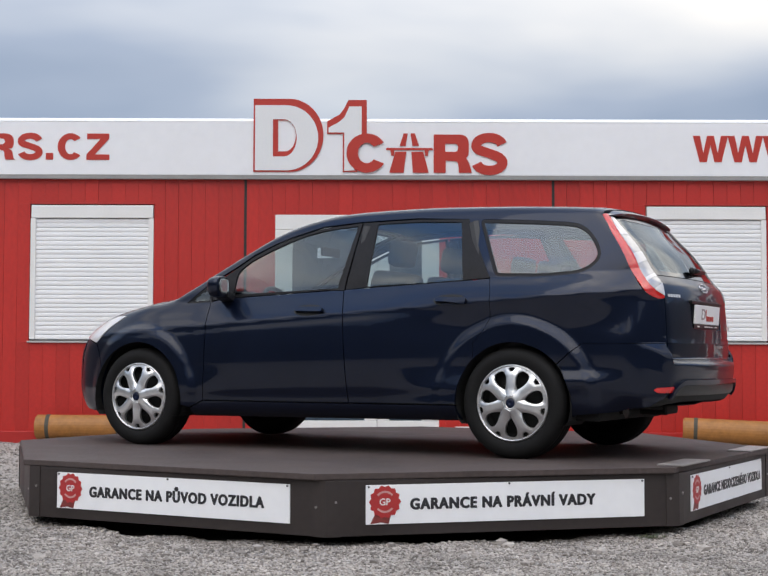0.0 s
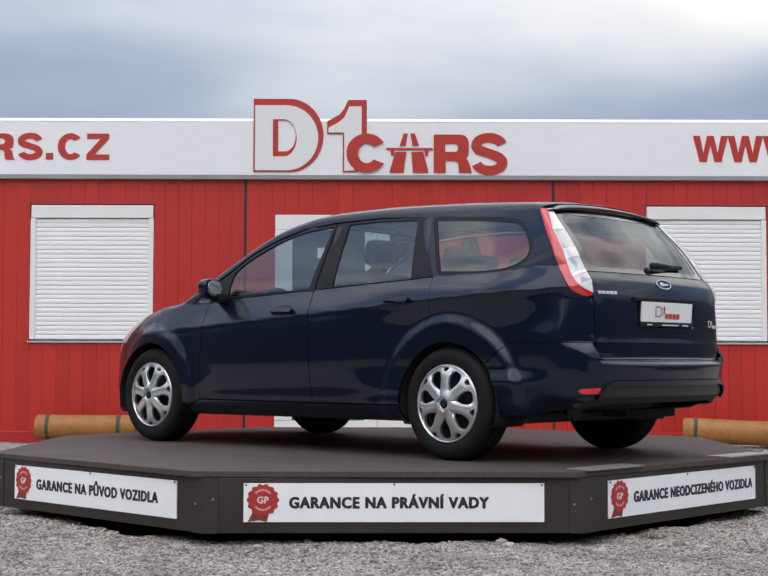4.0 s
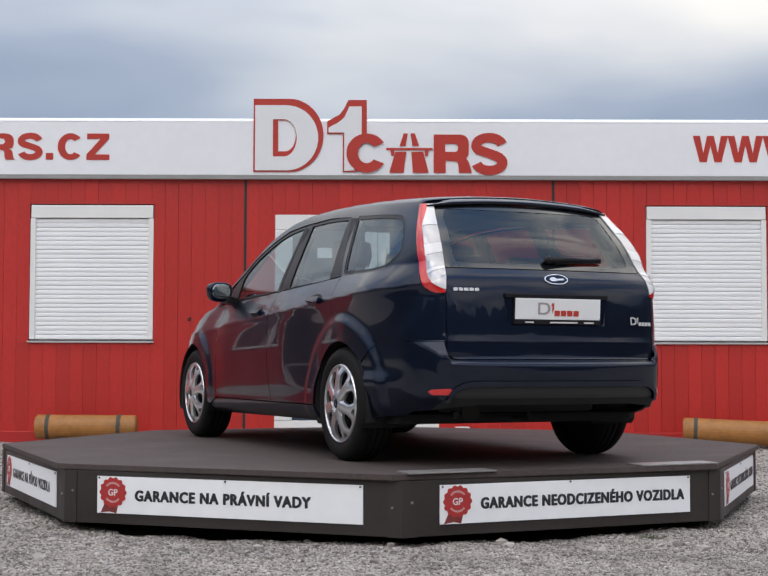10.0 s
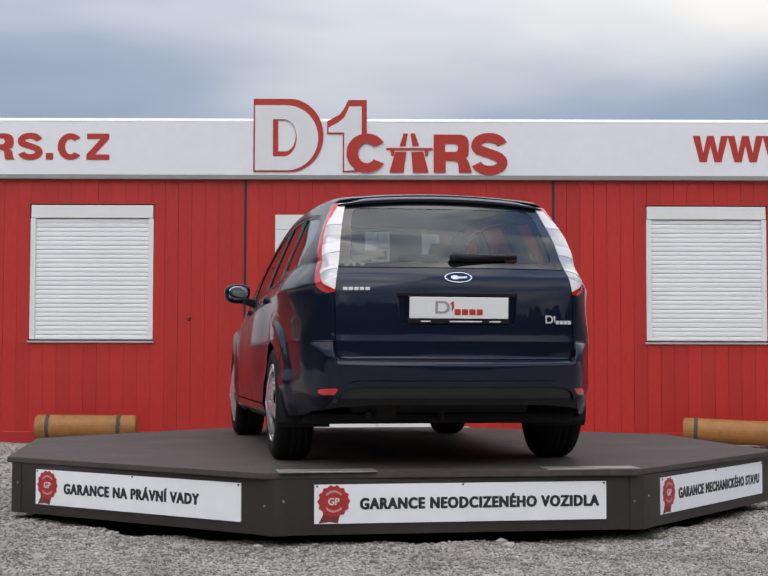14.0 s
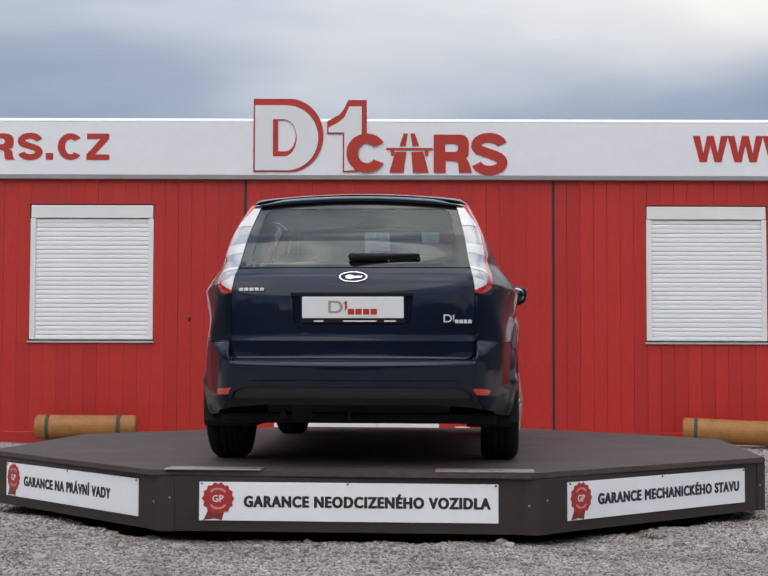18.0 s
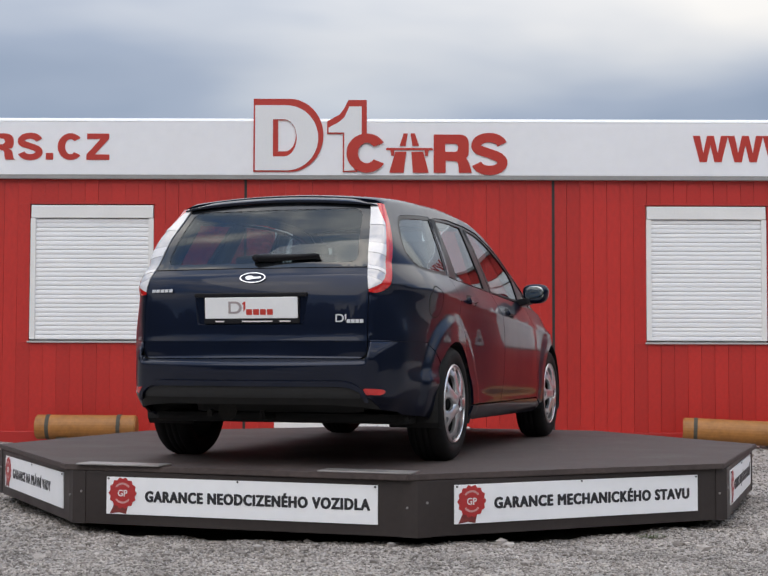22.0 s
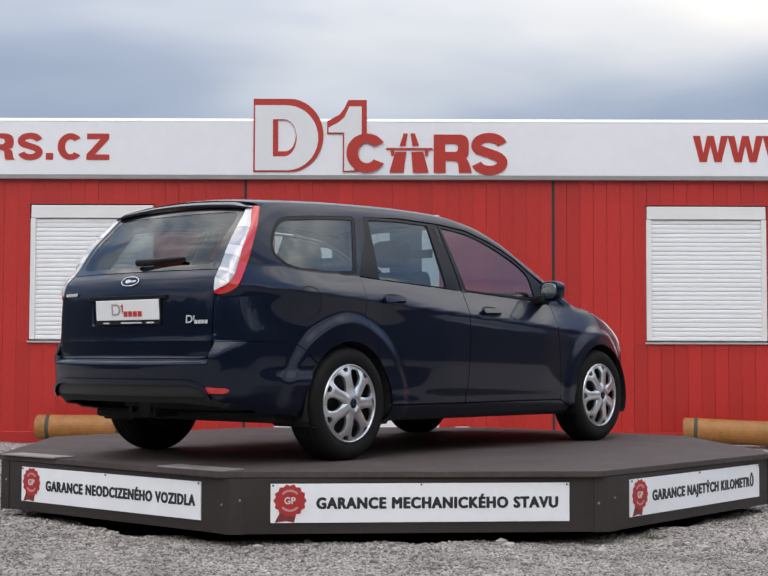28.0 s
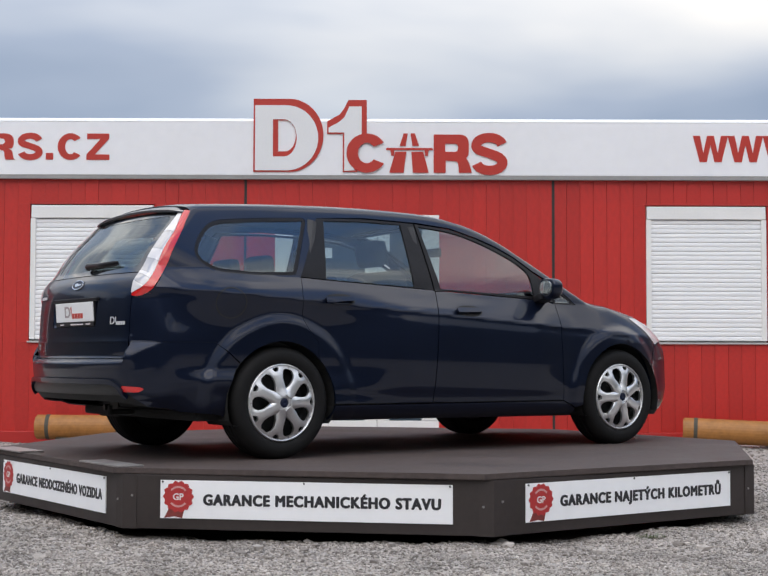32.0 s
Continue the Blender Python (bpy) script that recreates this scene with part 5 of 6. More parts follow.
    bumper = panel("rear_bumper", [sp, (sp[0] * [-1, 1, 1], sp[1] * [-1, 1, 1], sp[2]), patch("y", tail, -1, 0.0095)], PAINT, car, "navy rear bumper")
    ins = rounded([(-0.60, 0.362, 0.012), (-0.60, 0.388, 0.02), (-0.535, 0.416, 0.05), (0.535, 0.416, 0.05), (0.60, 0.388, 0.02), (0.60, 0.362, 0.012)], 0.02)
    panel("bumper_insert", [patch("y", ins, -1, 0.02, 0.004)], BLACK_PLASTIC, bumper, "dark grey plastic bumper insert")
    lip = rounded([(-0.635, 0.350, 0.006), (-0.620, 0.405, 0.03), (-0.545, 0.449, 0.05), (0.545, 0.449, 0.05), (0.620, 0.405, 0.03), (0.635, 0.350, 0.006), (0.618, 0.350, 0.004), (0.600, 0.396, 0.03), (0.535, 0.424, 0.05), (-0.535, 0.424, 0.05), (-0.600, 0.396, 0.03), (-0.618, 0.350, 0.004)], 0.012)
    # matte black strip from the insert down to the bumper's lower edge
    skirt = [(-0.677, 0.299), (-0.638, 0.360), (0.638, 0.360), (0.677, 0.299), (0.60, 0.312), (0.45, 0.324), (-0.45, 0.324), (-0.60, 0.312)]
    panel("bumper_skirt", [patch("y", skirt, -1, 0.03, -0.002)], DARK_GAP, bumper, "matte black lower skirt")
    panel("bumper_lip", [patch("y", lip, -1, 0.008, 0.020)], PAINT, bumper, flange=0.022)
    bm = bmesh.new()
    box(bm, -0.50, 0.50, -1.80, -1.4, 0.262, 0.44, 0.05)
    part("valance", bm, DARK_GAP, bumper, "black valance under the bumper")
    for m in (False, True):
        rf = rounded([(0.608, 0.380), (0.618, 0.412), (0.695, 0.406), (0.706, 0.394), (0.690, 0.378)], 0.010)
        panel("reflector", [patch("y", rf, -1, 0.03, 0.006)], LENS_RED, bumper, "red reflector", mirror=m)
    panel("bumper_liner", [patch("y", [(-0.7, 0.40), (0.7, 0.40), (0.7, 0.64), (-0.7, 0.64)], -1, 0.06, -0.03)], DARK_GAP, bumper, flange=0)
    tow = bmesh.new()
    tube(tow, (-0.03, -1.80, 0.25), (-0.03, -1.95, 0.247), 0.015, None, 12)
    tube(tow, (-0.03, -1.95, 0.232), (-0.03, -1.95, 0.285), 0.014, None, 12)
    part("tow_eye", tow, DARK_GAP, bumper)
    build_tailgate(car)
    build_lamps(car)


def door_handle(door, y, z, m):
    dish = [(y + 0.105 * math.copysign(abs(math.cos(a)) ** 0.8, math.cos(a)), z + 0.004 + 0.034 * math.sin(a)) for a in [2 * math.pi * i / 28 for i in range(28)]]
    h = panel("door_handle", [patch("x", dish, 1, 0.03, 0.0008)], DARK_GAP, door, "navy door handle over a dark dish", flange=0.0, mirror=m)
    grip = rounded([(y - 0.115, z - 0.018), (y - 0.115, z + 0.010), (y + 0.075, z + 0.012), (y + 0.085, z - 0.012)], 0.014)
    panel("grip", [patch("x", grip, 1, 0.015, 0.026)], PAINT, h, flange=0.022, mirror=m)


def ellipsoid(bm, c, r, m=None, seg=20, power=1.0):
    res = bmesh.ops.create_uvsphere(bm, u_segments=seg, v_segments=seg * 2 // 3, radius=1.0)
    for v in res["verts"]:
        q = [math.copysign(abs(k) ** power, k) for k in v.co]
        v.co = Vector((c[0] + q[0] * r[0], c[1] + q[1] * r[1], c[2] + q[2] * r[2]))
    if m is not None:
        bmesh.ops.transform(bm, matrix=m, verts=res["verts"])
    return bm


def door_mirror(door, m):
    s = -1 if m else 1
    bm = bmesh.new()
    ellipsoid(bm, (0, 0, 0), (0.088, 0.070, 0.067), seg=24, power=0.72)
    for v in bm.verts:
        if v.co.y < -0.02:
            v.co.y = -0.02 + (v.co.y + 0.02) * 0.25
        v.co.x *= 1.0 + 0.10 * (v.co.z / 0.08)
    hs = part("door_mirror", bm, PAINT, door, "navy door mirror housing", smooth=True, at=pose(s * 0.898, 0.655, 1.011, 0, 0, -s * 8))
    bm = bmesh.new()
    ellipsoid(bm, (0, -0.0325, 0.002), (0.068, 0.004, 0.050), seg=20, power=0.75)
    part("mirror_glass", bm, MIRROR_GLASS, hs, "silvered mirror glass", smooth=True)
    bm = bmesh.new()
    box(bm, -0.012, 0.012, -0.05, 0.05, -0.025, 0.025, 0.010)
    for v in bm.verts:
        v.co.x *= 5.5
    ob = part("mirror_arm", bm, BLACK_TRIM, hs, "black mirror arm", at=pose(-s * 0.10, 0.0, -0.060, 0, -s * 12, 0))


def build_tailgate(car):
    gate = rounded([(-0.626, 0.562, 0.05), (-0.626, 0.895, 0.02), (-0.612, 1.028, 0.0), (0.612, 1.028, 0.0), (0.626, 0.895, 0.02), (0.626, 0.562, 0.05)], 0.0)
    rec = rounded([(-0.318, 0.888), (0.318, 0.888), (0.296, 0.735), (-0.296, 0.735)], 0.015)
    tg = panel("tailgate", [patch("y", with_hole(gate, rec), -1, 0.016)], PAINT, car, "navy tailgate with dealer plate")
    # thin ridge added to catch light, so the panel's lower joint draws bright
    panel("crease_highlight_ridge", [patch("y", rounded([(-0.622, 0.6475), (-0.622, 0.6525), (0.622, 0.6525), (0.622, 0.6475)], 0.001), -1, 0.03, 0.0040)], PAINT, tg, flange=0.005)
    # sunk field for the plate
    co, _ = on_skin("y", np.array([0.0, 0.0]), np.array([0.888, 0.735]), -1)
    yt, yb = float(co[0][1]), float(co[1][1])
    bm = bmesh.new()
    ring = []
    for x, z in inset(rec, -0.002):
        c, _ = on_skin("y", np.array([x]), np.array([z]), -1, -0.002)
        ring.append(bm.verts.new(tuple(c[0])))
    back = [bm.verts.new((x * 0.97, yb + 0.026, 0.8115 + (z - 0.8115) * 0.94)) for x, z in inset(rec, -0.002)]
    k = len(ring)
    for i in range(k):
        bm.faces.new((ring[i], ring[(i + 1) % k], back[(i + 1) % k], back[i]))
    bm.faces.new(back)
    bmesh.ops.recalc_face_normals(bm, faces=bm.faces)
    part("plate_recess", bm, PAINT, tg)
    part("grip_strip", boxed(-0.315, 0.315, yt - 0.006, yt + 0.03, 0.880, 0.900, 0.005), BLACK_TRIM, tg, "black tailgate grip strip")
    plate = part("dealer_plate", boxed(-0.26, 0.26, -0.004, 0.004, -0.055, 0.055, 0.004), PLATE_WHITE, tg, "white dealer plate in a black holder", at=pose(0.006, yb + 0.012, 0.822, 4))
    part("plate_holder", boxed(-0.267, 0.267, 0.0045, 0.018, -0.082, 0.060, 0.004), BLACK_TRIM, plate)
    part("holder_foot", boxed(-0.265, 0.265, -0.004, 0.004, -0.081, -0.057, 0.003), BLACK_TRIM, plate)
    dealer_mark(plate, pose(-0.125, -0.0045, -0.036), 0.25, 0.07, False)
    bm = bmesh.new()
    for x, w in ((-0.20, 0.05), (-0.05, 0.17), (0.16, 0.06)):
        box(bm, x, x + w, -0.0055, -0.004, -0.073, -0.066)
    part("holder_print", bm, SEAL_WHITE, plate)
    dealer_mark(tg, None, 0.145, 0.045, True)
    # model badge as a plain row of chrome bars, oval badge
    bm = bmesh.new()
    for i in range(5):
        box(bm, i * 0.0285, i * 0.0285 + 0.023, -0.004, 0.0, 0, 0.017, 0.002)
    c, n = on_skin("y", np.array([-0.585]), np.array([0.915]), -1)
    part("name_badge", bm, BADGE_SILVER, tg, "small silver name badge", at=pose(-0.588, float(c[0][1]) - 0.001, 0.908, -8, 0, -12))
    c, n = on_skin("y", np.array([0.0]), np.array([0.978]), -1)
    tilt = -math.degrees(math.atan2(n[0][2], -n[0][1]))
    bm = bmesh.new()
    prism(bm, arc(0, 0, 0.073, 0.030, 0, 360, 40)[:-1], 0, -0.006, [arc(0, 0, 0.066, 0.0255, 0, 360, 40)[:-1]])
    ov = part("oval_badge", bm, CHROME, tg, "chrome-rimmed blue oval badge", at=pose(0.006, float(c[0][1]) - 0.001, 0.978, tilt))
    bm = bmesh.new()
    prism(bm, arc(0, 0, 0.067, 0.0265, 0, 360, 40)[:-1], 0, -0.004)
    part("badge_field", bm, BADGE_BLUE, ov)
    bm = bmesh.new()
    prism(bm, arc(-0.018, 0.0, 0.022, 0.012, 0, 360, 20)[:-1], -0.004, -0.0055)
    prism(bm, [(-0.004, -0.008), (0.045, -0.004), (0.048, 0.006), (0.0, 0.004)], -0.004, -0.0055)
    part("badge_script", bm, CHROME, ov)
    # rear window, its black edge, wiper and roof lip
    win = rounded([(-0.610, 1.034, 0.03), (-0.540, 1.398, 0.03), (0.540, 1.398, 0.03), (0.610, 1.034, 0.03)], 0.03)
    clear = rounded([(-0.545, 1.060, 0.05), (-0.492, 1.365, 0.06), (0.492, 1.365, 0.06), (0.545, 1.060, 0.05)], 0.05)
    rw = panel("rear_window", [patch("y", inset(clear, -0.003), -1, 0.05, -0.003)], REAR_GLASS, tg, "tinted rear window", flange=0)
    panel("window_edge", [patch("y", with_hole(win, clear), -1, 0.04, -0.001)], BLACK_GLASS, tg, "black glass edge")
    panel("window_gap", [patch("y", [(-0.61, 1.02), (0.61, 1.02), (0.61, 1.045), (-0.61, 1.045)], -1, 0.04, -0.012)], DARK_GAP, tg, flange=0)
    # roof lip
    xs = np.linspace(-0.60, 0.60, 33)
    z1 = 1.418 - 0.10 * xs ** 2
    c, n = on_skin("y", xs, z1, -1)
    bm = bmesh.new()
    rings = []
    for q, x in zip(c, xs):
        end = 1 - min(1, max(0, (abs(x) - 0.52) / 0.08)) * 0.55
        y, z = q[1], q[2]
        flat = 1 - float(ease(abs(x), 0.40, 0.59))
        rings.append([bm.verts.new((x, y + 0.02 + 0.08 * flat, z - 0.012 + 0.042 * flat)), bm.verts.new((x, y + 0.01 + 0.02 * flat, z - 0.006 + 0.030 * flat)), bm.verts.new((x, y - 0.022 * end, z - 0.004 + 0.012 * flat)), bm.verts.new((x, y - 0.030 * end, z - 0.005 + 0.007 * flat)), bm.verts.new((x, y - 0.026 * end, z - 0.010)), bm.verts.new((x, y + 0.008, z - 0.016)), bm.verts.new((x, y + 0.02 + 0.08 * flat, z - 0.016))])
    for a, b in zip(rings, rings[1:]):
        for i in range(len(a)):
            bm.faces.new((a[i], a[(i + 1) % len(a)], b[(i + 1) % len(a)], b[i]))
    bm.faces.new(rings[0])
    bm.faces.new(rings[-1])
    bmesh.ops.recalc_face_normals(bm, faces=bm.faces)
    shade_by_angle(part("roof_lip", bm, PAINT, tg, "navy roof lip over the rear window"), 50)
    # wiper
    c, n = on_skin("y", np.array([0.0, 0.34]), np.array([1.075, 1.086]), -1, 0.02)
    a, b = Vector(c[0]), Vector(c[1])
    bm = bmesh.new()
    tube(bm, a, b, 0.020, 0.008, 12)
    ellipsoid(bm, a, (0.026, 0.018, 0.022))
    wp = part("rear_wiper", bm, BLACK_TRIM, tg, "black rear wiper", smooth=True)
    bm = bmesh.new()
    c2, _ = on_skin("y", np.array([0.04, 0.345]), np.array([1.068, 1.080]), -1, 0.009)
    tube(bm, Vector(c2[0]), Vector(c2[1]), 0.009, 0.006, 8)
    part("wiper_blade", bm, BLACK_TRIM, wp)


def dealer_mark(parent, m, w, h, on_gate):
    """The dealer's mark as plain shapes: an outlined slab, a bar and a row of blocks."""
    if on_gate:
        c, n = on_skin("y", np.array([0.555]), np.array([0.765]), -1)
        m = pose(0.468, float(c[0][1]) - 0.022, 0.742, -3, 0, 8)
    outline, fill = (BADGE_SILVER, BADGE_SILVER) if on_gate else (SIGN_GREY, SIGN_RED)
    bm = bmesh.new()
    prism(bm, [(0, 0.1 * h), (0, h)] + arc(0.16 * w, 0.55 * h, 0.14 * w, 0.45 * h, 90, -90, 10), 0, -0.0012, [[(0.05 * w, 0.25 * h), (0.05 * w, 0.85 * h)] + arc(0.15 * w, 0.55 * h, 0.09 * w, 0.30 * h, 90, -90, 10)])
    part("mark_slab", bm, outline, parent, at=m)
    bm = bmesh.new()
    for i in range(4):
        x = 0.40 * w + i * 0.155 * w
        prism(bm, rounded([(x, 0), (x + 0.13 * w, 0), (x + 0.13 * w, 0.42 * h), (x, 0.42 * h)], 0.05 * h, 3), 0, -0.0012)
    prism(bm, [(0.34 * w, 0.2 * h), (0.34 * w, 0.8 * h), (0.31 * w, 0.75 * h), (0.31 * w, 0.82 * h), (0.35 * w, 0.98 * h), (0.385 * w, 0.98 * h), (0.385 * w, 0.5 * h)], 0, -0.0012)
    part("mark_blocks", bm, fill, parent, at=m)


BADGE_BLUE = mat("dark_blue_badge_enamel", (0.004, 0.008, 0.028), 0.3, spec=0.3)
BLACK_GLASS = mat("black_glass_edge", (0.008, 0.009, 0.011), 0.06, coat=0.6)
SIGN_GREY = mat("grey_print", (0.35, 0.30, 0.30), 0.5)


def skin_slope(p):
    e = 0.002
    g = np.stack([skin(p[:, 0] + e, p[:, 1], p[:, 2]) - skin(p[:, 0] - e, p[:, 1], p[:, 2]), skin(p[:, 0], p[:, 1] + e, p[:, 2]) - skin(p[:, 0], p[:, 1] - e, p[:, 2]), skin(p[:, 0], p[:, 1], p[:, 2] + e) - skin(p[:, 0], p[:, 1], p[:, 2] - e)], -1)
    return g / (2 * e)


def ruled(c0, c1, across, off, n=60):
    """A sheet on the skin between two curves: points, normals, faces."""
    rails = []
    for c in (c0, c1):
        c = np.array(c, float)
        d = np.concatenate([[0], np.cumsum(np.linalg.norm(np.diff(c, axis=0), axis=1))])
        q = np.linspace(0, d[-1], n)
        rails.append(np.stack([curve_through(d, c[:, k], 0.02)(q) for k in range(3)], -1))
    p = np.concatenate([rails[0] * (1 - j / across) + rails[1] * j / across for j in range(across + 1)])
    for _ in range(5):
        g = skin_slope(p)
        p = p - g * (skin(p[:, 0], p[:, 1], p[:, 2]) / (g * g).sum(1))[:, None]
    nr = skin_slope(p)
    nr /= np.linalg.norm(nr, axis=1, keepdims=True)
    faces = [(j * n + i, j * n + i + 1, (j + 1) * n + i + 1, (j + 1) * n + i) for j in range(across) for i in range(n - 1)]
    return p + nr * off, nr, faces


def build_lamps(car):
    bands = [(1.272, 1.372), (1.112, 1.165), (1.016, 1.038), (0.918, 0.975)]
    red = ruled(LAMP_EDGE, LAMP_MID, 4, 0.003)
    grey = ruled(LAMP_MID, LAMP_IN, 5, 0.004)
    co, nr, faces = grey
    for m in (False, True):
        lamp = panel("tail_light", [red], LENS_RED, car, "tall red and clear tail light", mirror=m, flange=0.02)
        panel("clear_lens", [grey], LENS_GREY, lamp, "clear lens", mirror=m, flange=0.012)
        for z0, z1 in bands:
            pick = [f for f in faces if z0 < co[2 * 60 + f[0] % 60][2] < z1]
            panel("lamp_chamber", [(co + nr * 0.002, nr, pick)], LENS_CLEAR, lamp, mirror=m, flange=0.003)


def wheel_meshes():
    bm = bmesh.new()
    prof = [(0.205, 0.035), (0.215, 0.012), (0.225, 0.004), (0.250, -0.004), (0.275, -0.003), (0.295, 0.006), (0.308, 0.022), (0.3145, 0.040)]
    for k in range(4):
        a = 0.048 + k * 0.036
        prof += [(0.316, a), (0.316, a + 0.024), (0.309, a + 0.026), (0.309, a + 0.034)] if k < 3 else [(0.316, a), (0.316, a + 0.010)]
    prof += [(0.308, 0.182), (0.295, 0.199), (0.27, 0.206), (0.24, 0.205), (0.215, 0.19), (0.205, 0.175)]
    lathe(bm, prof, 72)
    tyre = mesh_from("tyre", bm, RUBBER, True)
    bm = bmesh.new()
    lathe(bm, [(0.208, 0.035), (0.200, 0.055), (0.195, 0.10), (0.0, 0.085), (0.0, 0.08), (0.190, 0.17), (0.208, 0.175)][0:3] + [(0.17, 0.075), (0.001, 0.070), (0.001, 0.16), (0.208, 0.175)], 40)
    rim = mesh_from("rim", bm, DARK_GAP, True)
    # cover: seven broad spokes that fork at the ring
    half = math.pi / 7
    spoke = [(0.0202, 0.0425), (0.0345, 0.0730), (0.0315, 0.088), (0.0285, 0.107), (0.0275, 0.126), (0.0300, 0.146), (0.0375, 0.164), (0.0510, 0.1765), (0.0670, 0.1800), (0.0815, 0.1725), (0.0825, 0.1735)]
    right = spoke
    top = [(0.211 * math.sin(half * k), 0.211 * math.cos(half * k)) for k in (0.97, 0.7, 0.45, 0.2, 0, -0.2, -0.45, -0.7, -0.97)]
    left = [(-a, b) for a, b in spoke[::-1]]
    outline = [(0, 0.040)] + right + top + left
    slot = rounded([(0.010, 0.179, 0.004), (0.022, 0.199, 0.003), (0.0, 0.2035, 0.001), (-0.022, 0.199, 0.003), (-0.010, 0.179, 0.004)], 0.004, 3)

    def lift(x, y):
        r = math.hypot(x, y)
        a = abs(x) / (0.034 + 0.30 * max(0, r - 0.14))
        return 0.014 - 0.020 * (r / 0.2) ** 2 + 0.011 * (1 - min(1, a) ** 5) * min(1, (0.215 - r) / 0.05) + (0.012 * max(0, 1 - r / 0.08))
    bm = bmesh.new()
    arr, tris = mesh_plane(with_hole(outline, slot), 0.011)
    vs = [bm.verts.new((-lift(*p), p[0], p[1])) for p in arr.tolist()]
    for t in tris.tolist():
        bm.faces.new([vs[i] for i in t])
    bmesh.ops.recalc_face_normals(bm, faces=bm.faces)
    if sum(f.normal.x for f in bm.faces) > 0:
        bmesh.ops.reverse_faces(bm, faces=bm.faces)
    rimedges = [e for e in bm.edges if len(e.link_faces) == 1]
    r = bmesh.ops.extrude_edge_only(bm, edges=rimedges)
    for g in r["geom"]:
        if isinstance(g, bmesh.types.BMVert):
            g.co.x += 0.016
    bmesh.ops.recalc_face_normals(bm, faces=bm.faces)
    for e in bm.edges:
        e.smooth = not (len(e.link_faces) == 2 and e.calc_face_angle(0) > radians(50))
    sp = mesh_from("spoke", bm, SILVER, True)
    bm = bmesh.new()
    lathe(bm, [(0.2055, 0.020), (0.2065, 0.004), (0.210, -0.001), (0.215, 0.001), (0.2195, 0.010), (0.2195, 0.025)], 72)
    ring = mesh_from("cover_ring", bm, SILVER, True)
    bm = bmesh.new()
    lathe(bm, [(0.001, -0.026), (0.022, -0.025), (0.027, -0.020), (0.030, -0.010), (0.030, 0.01), (0.001, 0.01)], 28)
    cap = mesh_from("centre_cap", bm, BADGE_BLUE, True)
    bm = bmesh.new()
    lathe(bm, [(0.027, -0.0215), (0.031, -0.0235), (0.047, -0.020), (0.052, -0.010), (0.050, 0.006), (0.028, 0.006)], 32)
    hubring = mesh_from("hub_ring", bm, SILVER, True)
    return tyre, rim, sp, ring, cap, hubring


def build_wheels(car):
    tyre, rim, sp, ring, cap, hubring = wheel_meshes()
    k = 0
    for s in (-1, 1):
        for y in (AXLE, -AXLE):
            m = pose(s * 0.862, y, 0.314, 0, 0, 180 if s > 0 else 0)
            w = part("wheel", tyre, None, car, "black tyre with silver seven-spoke cover", at=m)
            part("rim", rim, None, w)
            cover = part("wheel_cover", ring, None, w, "silver seven-spoke wheel cover")
            turn = (25.7, 0.0, 12, 38)[k]
            for i in range(7):
                part("spoke", sp, None, cover, at=pose(0, 0, 0, turn + i * 360 / 7))
            part("hub_ring", hubring, None, cover)
            part("centre_cap", cap, None, cover, "dark blue centre cap")
            k += 1
            # wheel housing
            bm = bmesh.new()
            n = 24
            r = (ARCH_F if y > 0 else ARCH_R) + 0.004
            a = [(-50 + 280 * i / n) for i in range(n + 1)]
            out = [[bm.verts.new((s * x, y + r * math.cos(radians(q)), HUB_Z + max(-0.12, r * math.sin(radians(q))))) for q in a] for x in (0.58, 0.86)]
            for i in range(n):
                bm.faces.new((out[0][i], out[0][i + 1], out[1][i + 1], out[1][i]))
            bm.faces.new(out[0])
            part("wheel_housing", bm, DARK_GAP, car)


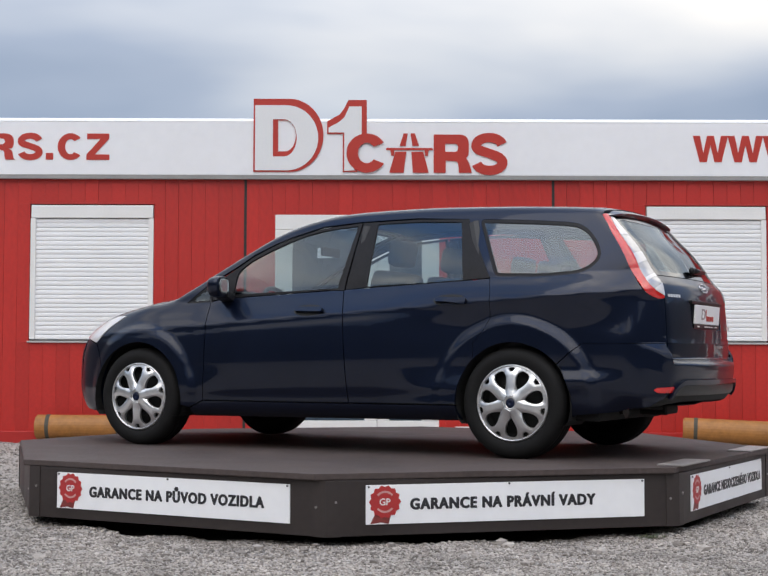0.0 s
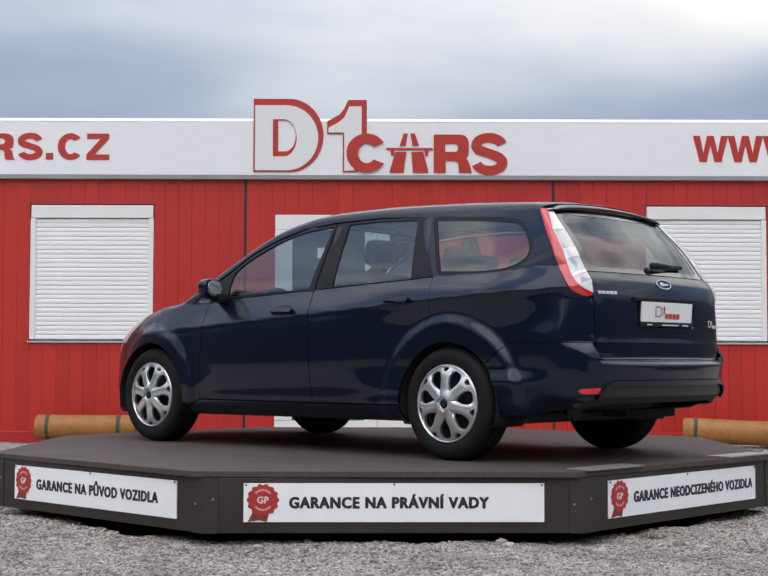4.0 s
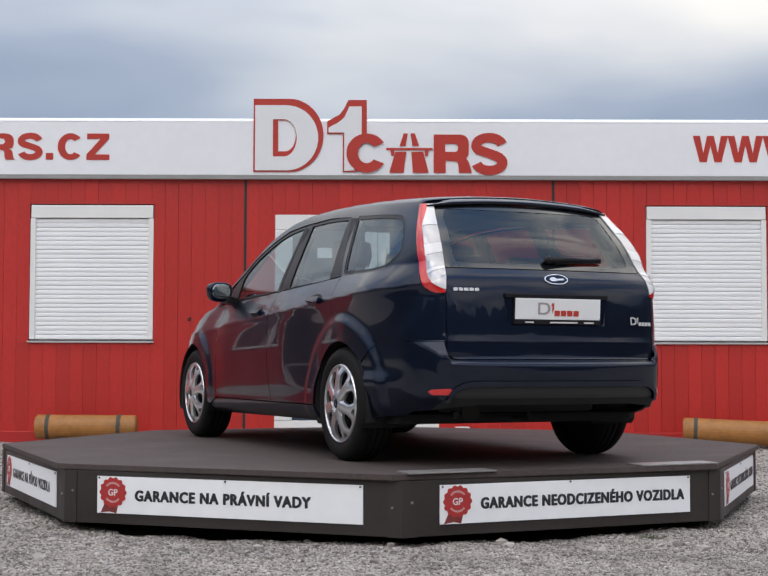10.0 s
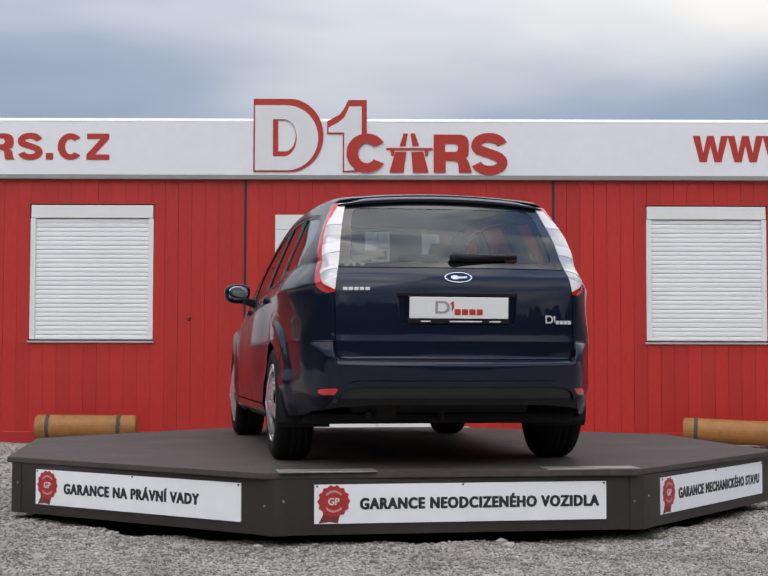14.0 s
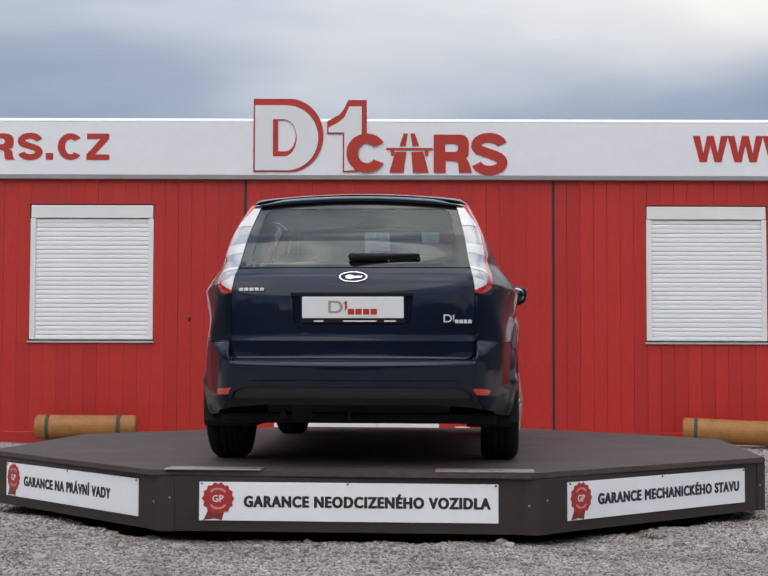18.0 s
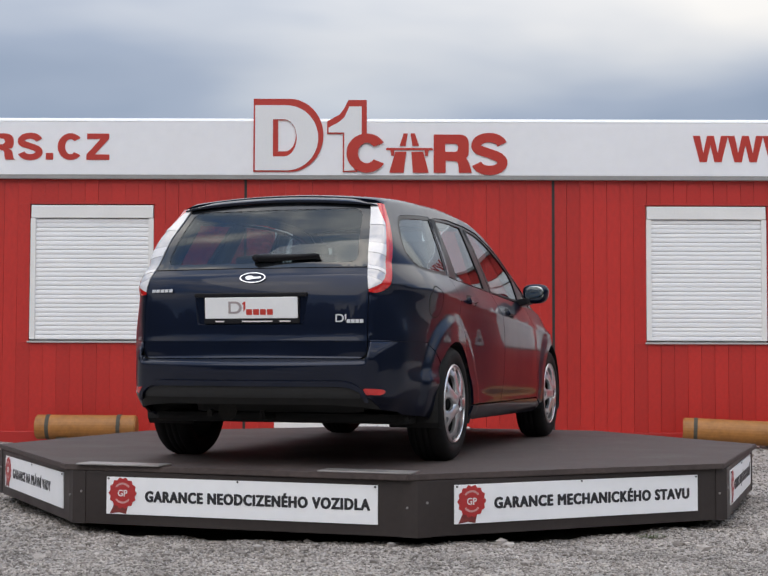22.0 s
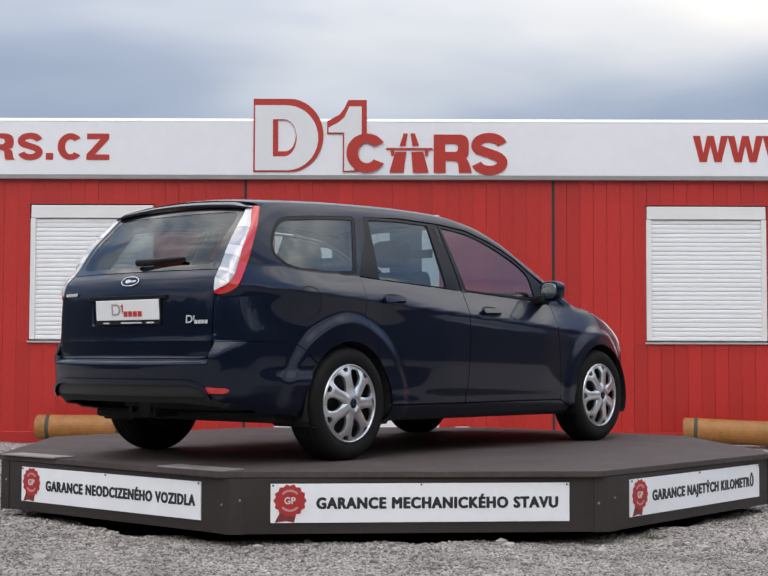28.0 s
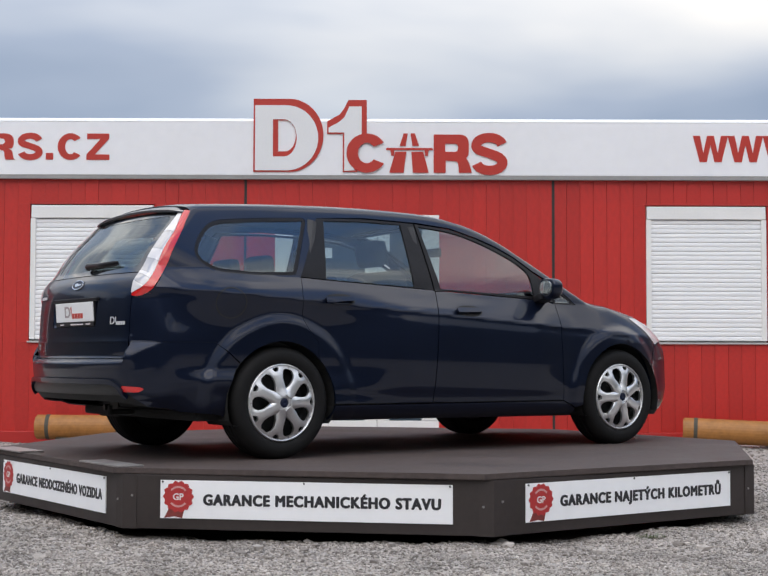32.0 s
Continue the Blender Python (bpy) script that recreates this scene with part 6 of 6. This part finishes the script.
def build_inside(car):
    """Floor pan, seats, dash and wheel, as far as they show through the panes."""
    bm = bmesh.new()
    box(bm, -0.74, 0.74, -1.80, 1.75, 0.215, 0.27, 0.02)
    box(bm, -0.60, 0.60, -2.08, -1.6, 0.36, 0.52, 0.03)
    part("floor_pan", bm, DARK_GAP, car)
    bm = bmesh.new()
    tube(bm, (-0.80, -AXLE, 0.30), (0.80, -AXLE, 0.30), 0.035)
    part("axle", bm, DARK_GAP, car)
    bm = bmesh.new()
    tube(bm, (-0.80, AXLE, 0.30), (0.80, AXLE, 0.30), 0.035)
    part("axle", bm, DARK_GAP, car)
    part("axle_beam", boxed(-0.45, 0.45, -1.42, -1.22, 0.20, 0.30, 0.02), DARK_GAP, car)
    bm = bmesh.new()
    tube(bm, (-0.30, -1.80, 0.275), (-0.30, -1.5, 0.27), 0.055)
    tube(bm, (-0.40, -1.82, 0.262), (-0.40, -1.75, 0.265), 0.018)
    part("exhaust", bm, STEEL_DARK, car)
    def seat(name, x, y, w, back_h):
        bm = bmesh.new()
        box(bm, -w / 2, w / 2, -0.25, 0.27, -0.08, 0.09, 0.06)
        st = part(name, bm, SEAT_CLOTH, car, "charcoal cloth seat", smooth=True, at=pose(x, y, 0.52))
        part("backrest", boxed(-w / 2, w / 2, -0.07, 0.07, 0.0, back_h, 0.055), SEAT_CLOTH, st, at=pose(0, -0.26, 0.02, 14), smooth=True)
        return st
    for x in (-0.37, 0.37):
        st = seat("front_seat", x, 0.05, 0.50, 0.58)
        part("headrest", boxed(-0.125, 0.125, -0.05, 0.05, 0.0, 0.17, 0.045), SEAT_CLOTH, st, at=pose(0, -0.405, 0.615, 10), smooth=True)
    st = seat("rear_bench", 0, -0.80, 1.28, 0.50)
    for x in (-0.40, 0.0, 0.40):
        part("headrest", boxed(-0.12, 0.12, -0.04, 0.04, 0.0, 0.12, 0.035), SEAT_CLOTH, st, at=pose(x, -0.39, 0.53, 10), smooth=True)
    bm = bmesh.new()
    box(bm, -0.70, 0.70, 0.62, 1.10, 0.60, 0.93, 0.07)
    part("dashboard", bm, DASH_PLASTIC, car, smooth=True)
    bm = bmesh.new()
    lathe(bm, [(0.185 + 0.016 * math.cos(q * math.pi / 4), 0.016 * math.sin(q * math.pi / 4)) for q in range(8)], 32)
    sw = part("steering_wheel", bm, DASH_PLASTIC, car, smooth=True, at=pose(-0.37, 0.52, 0.86, 0, 28, 90))
    bm = bmesh.new()
    box(bm, -0.02, 0.02, -0.17, 0.17, -0.02, 0.02, 0.008)
    box(bm, -0.03, 0.03, -0.06, 0.06, -0.17, 0.05, 0.02)
    part("wheel_boss", bm, DASH_PLASTIC, sw)
    for s in (-1, 1):
        part("door_trim", boxed(s * 0.72 - 0.02, s * 0.72 + 0.02, -1.15, 0.78, 0.30, 0.93, 0.01), DASH_PLASTIC, car)
        part("luggage_trim", boxed(s * 0.68 - 0.03, s * 0.68 + 0.03, -1.98, -1.17, 0.45, 0.99, 0.01), DASH_PLASTIC, car)
    # headliner under the roof
    xs, ys = np.linspace(-0.55, 0.55, 9), np.linspace(0.08, -1.70, 14)
    gx, gy = np.meshgrid(xs, ys)
    c, n = on_skin("z", gx.ravel(), gy.ravel(), 1, -0.035)
    me = bpy.data.meshes.new("headliner")
    me.from_pydata(c.tolist(), [], [(j * 9 + i, j * 9 + i + 1, (j + 1) * 9 + i + 1, (j + 1) * 9 + i) for j in range(13) for i in range(8)])
    me.materials.append(HEADLINER)
    part("headliner", me, None, car, "grey headliner")
    for s in (-1, 1):
        for p, q, r in (((0.60, -0.25, 1.37), (0.735, -0.22, 0.95), 0.035), ((0.60, -0.98, 1.36), (0.735, -1.10, 1.0), 0.045), ((0.56, -1.72, 1.32), (0.62, -1.95, 1.0), 0.05)):
            bm = bmesh.new()
            tube(bm, (s * p[0], p[1], p[2]), (s * q[0], q[1], q[2]), r, None, 10)
            part("pillar_trim", bm, DASH_PLASTIC, car)
    bm = bmesh.new()
    box(bm, -0.11, 0.11, -0.012, 0.012, -0.03, 0.03, 0.008)
    part("rear_view_mirror", bm, BLACK_TRIM, car, at=pose(0, 0.38, 1.28))
    bm = bmesh.new()
    c, n = on_skin("z", np.array([0.0]), np.array([0.02]), 1)
    tube(bm, (0, 0.0, float(c[0][2]) - 0.004), (0, -0.01, float(c[0][2]) + 0.022), 0.022, 0.014, 14)
    part("aerial_foot", bm, BLACK_TRIM, car, "black aerial foot")


STEEL_DARK = mat("dull_exhaust_steel", (0.03, 0.028, 0.026), 0.5, 0.7, var=0.3)
CAR = pose(-0.014, 0.021, DECK, 0, 0, 1.65)
car = empty("estate_car", CAR)
tagged(car, "dark navy blue estate car with silver wheel covers on the turntable", "car")
build_body(car)
build_wheels(car)
build_inside(car)


# ---- what moves ----
def motions():
    walk(turntable, [(t, pose(0, 0, DECK, 0, 0, a)) for t, a in TURN])
    walk(car, [(t, pose(0, 0, 0, 0, 0, a) @ CAR) for t, a in TURN])


motions()
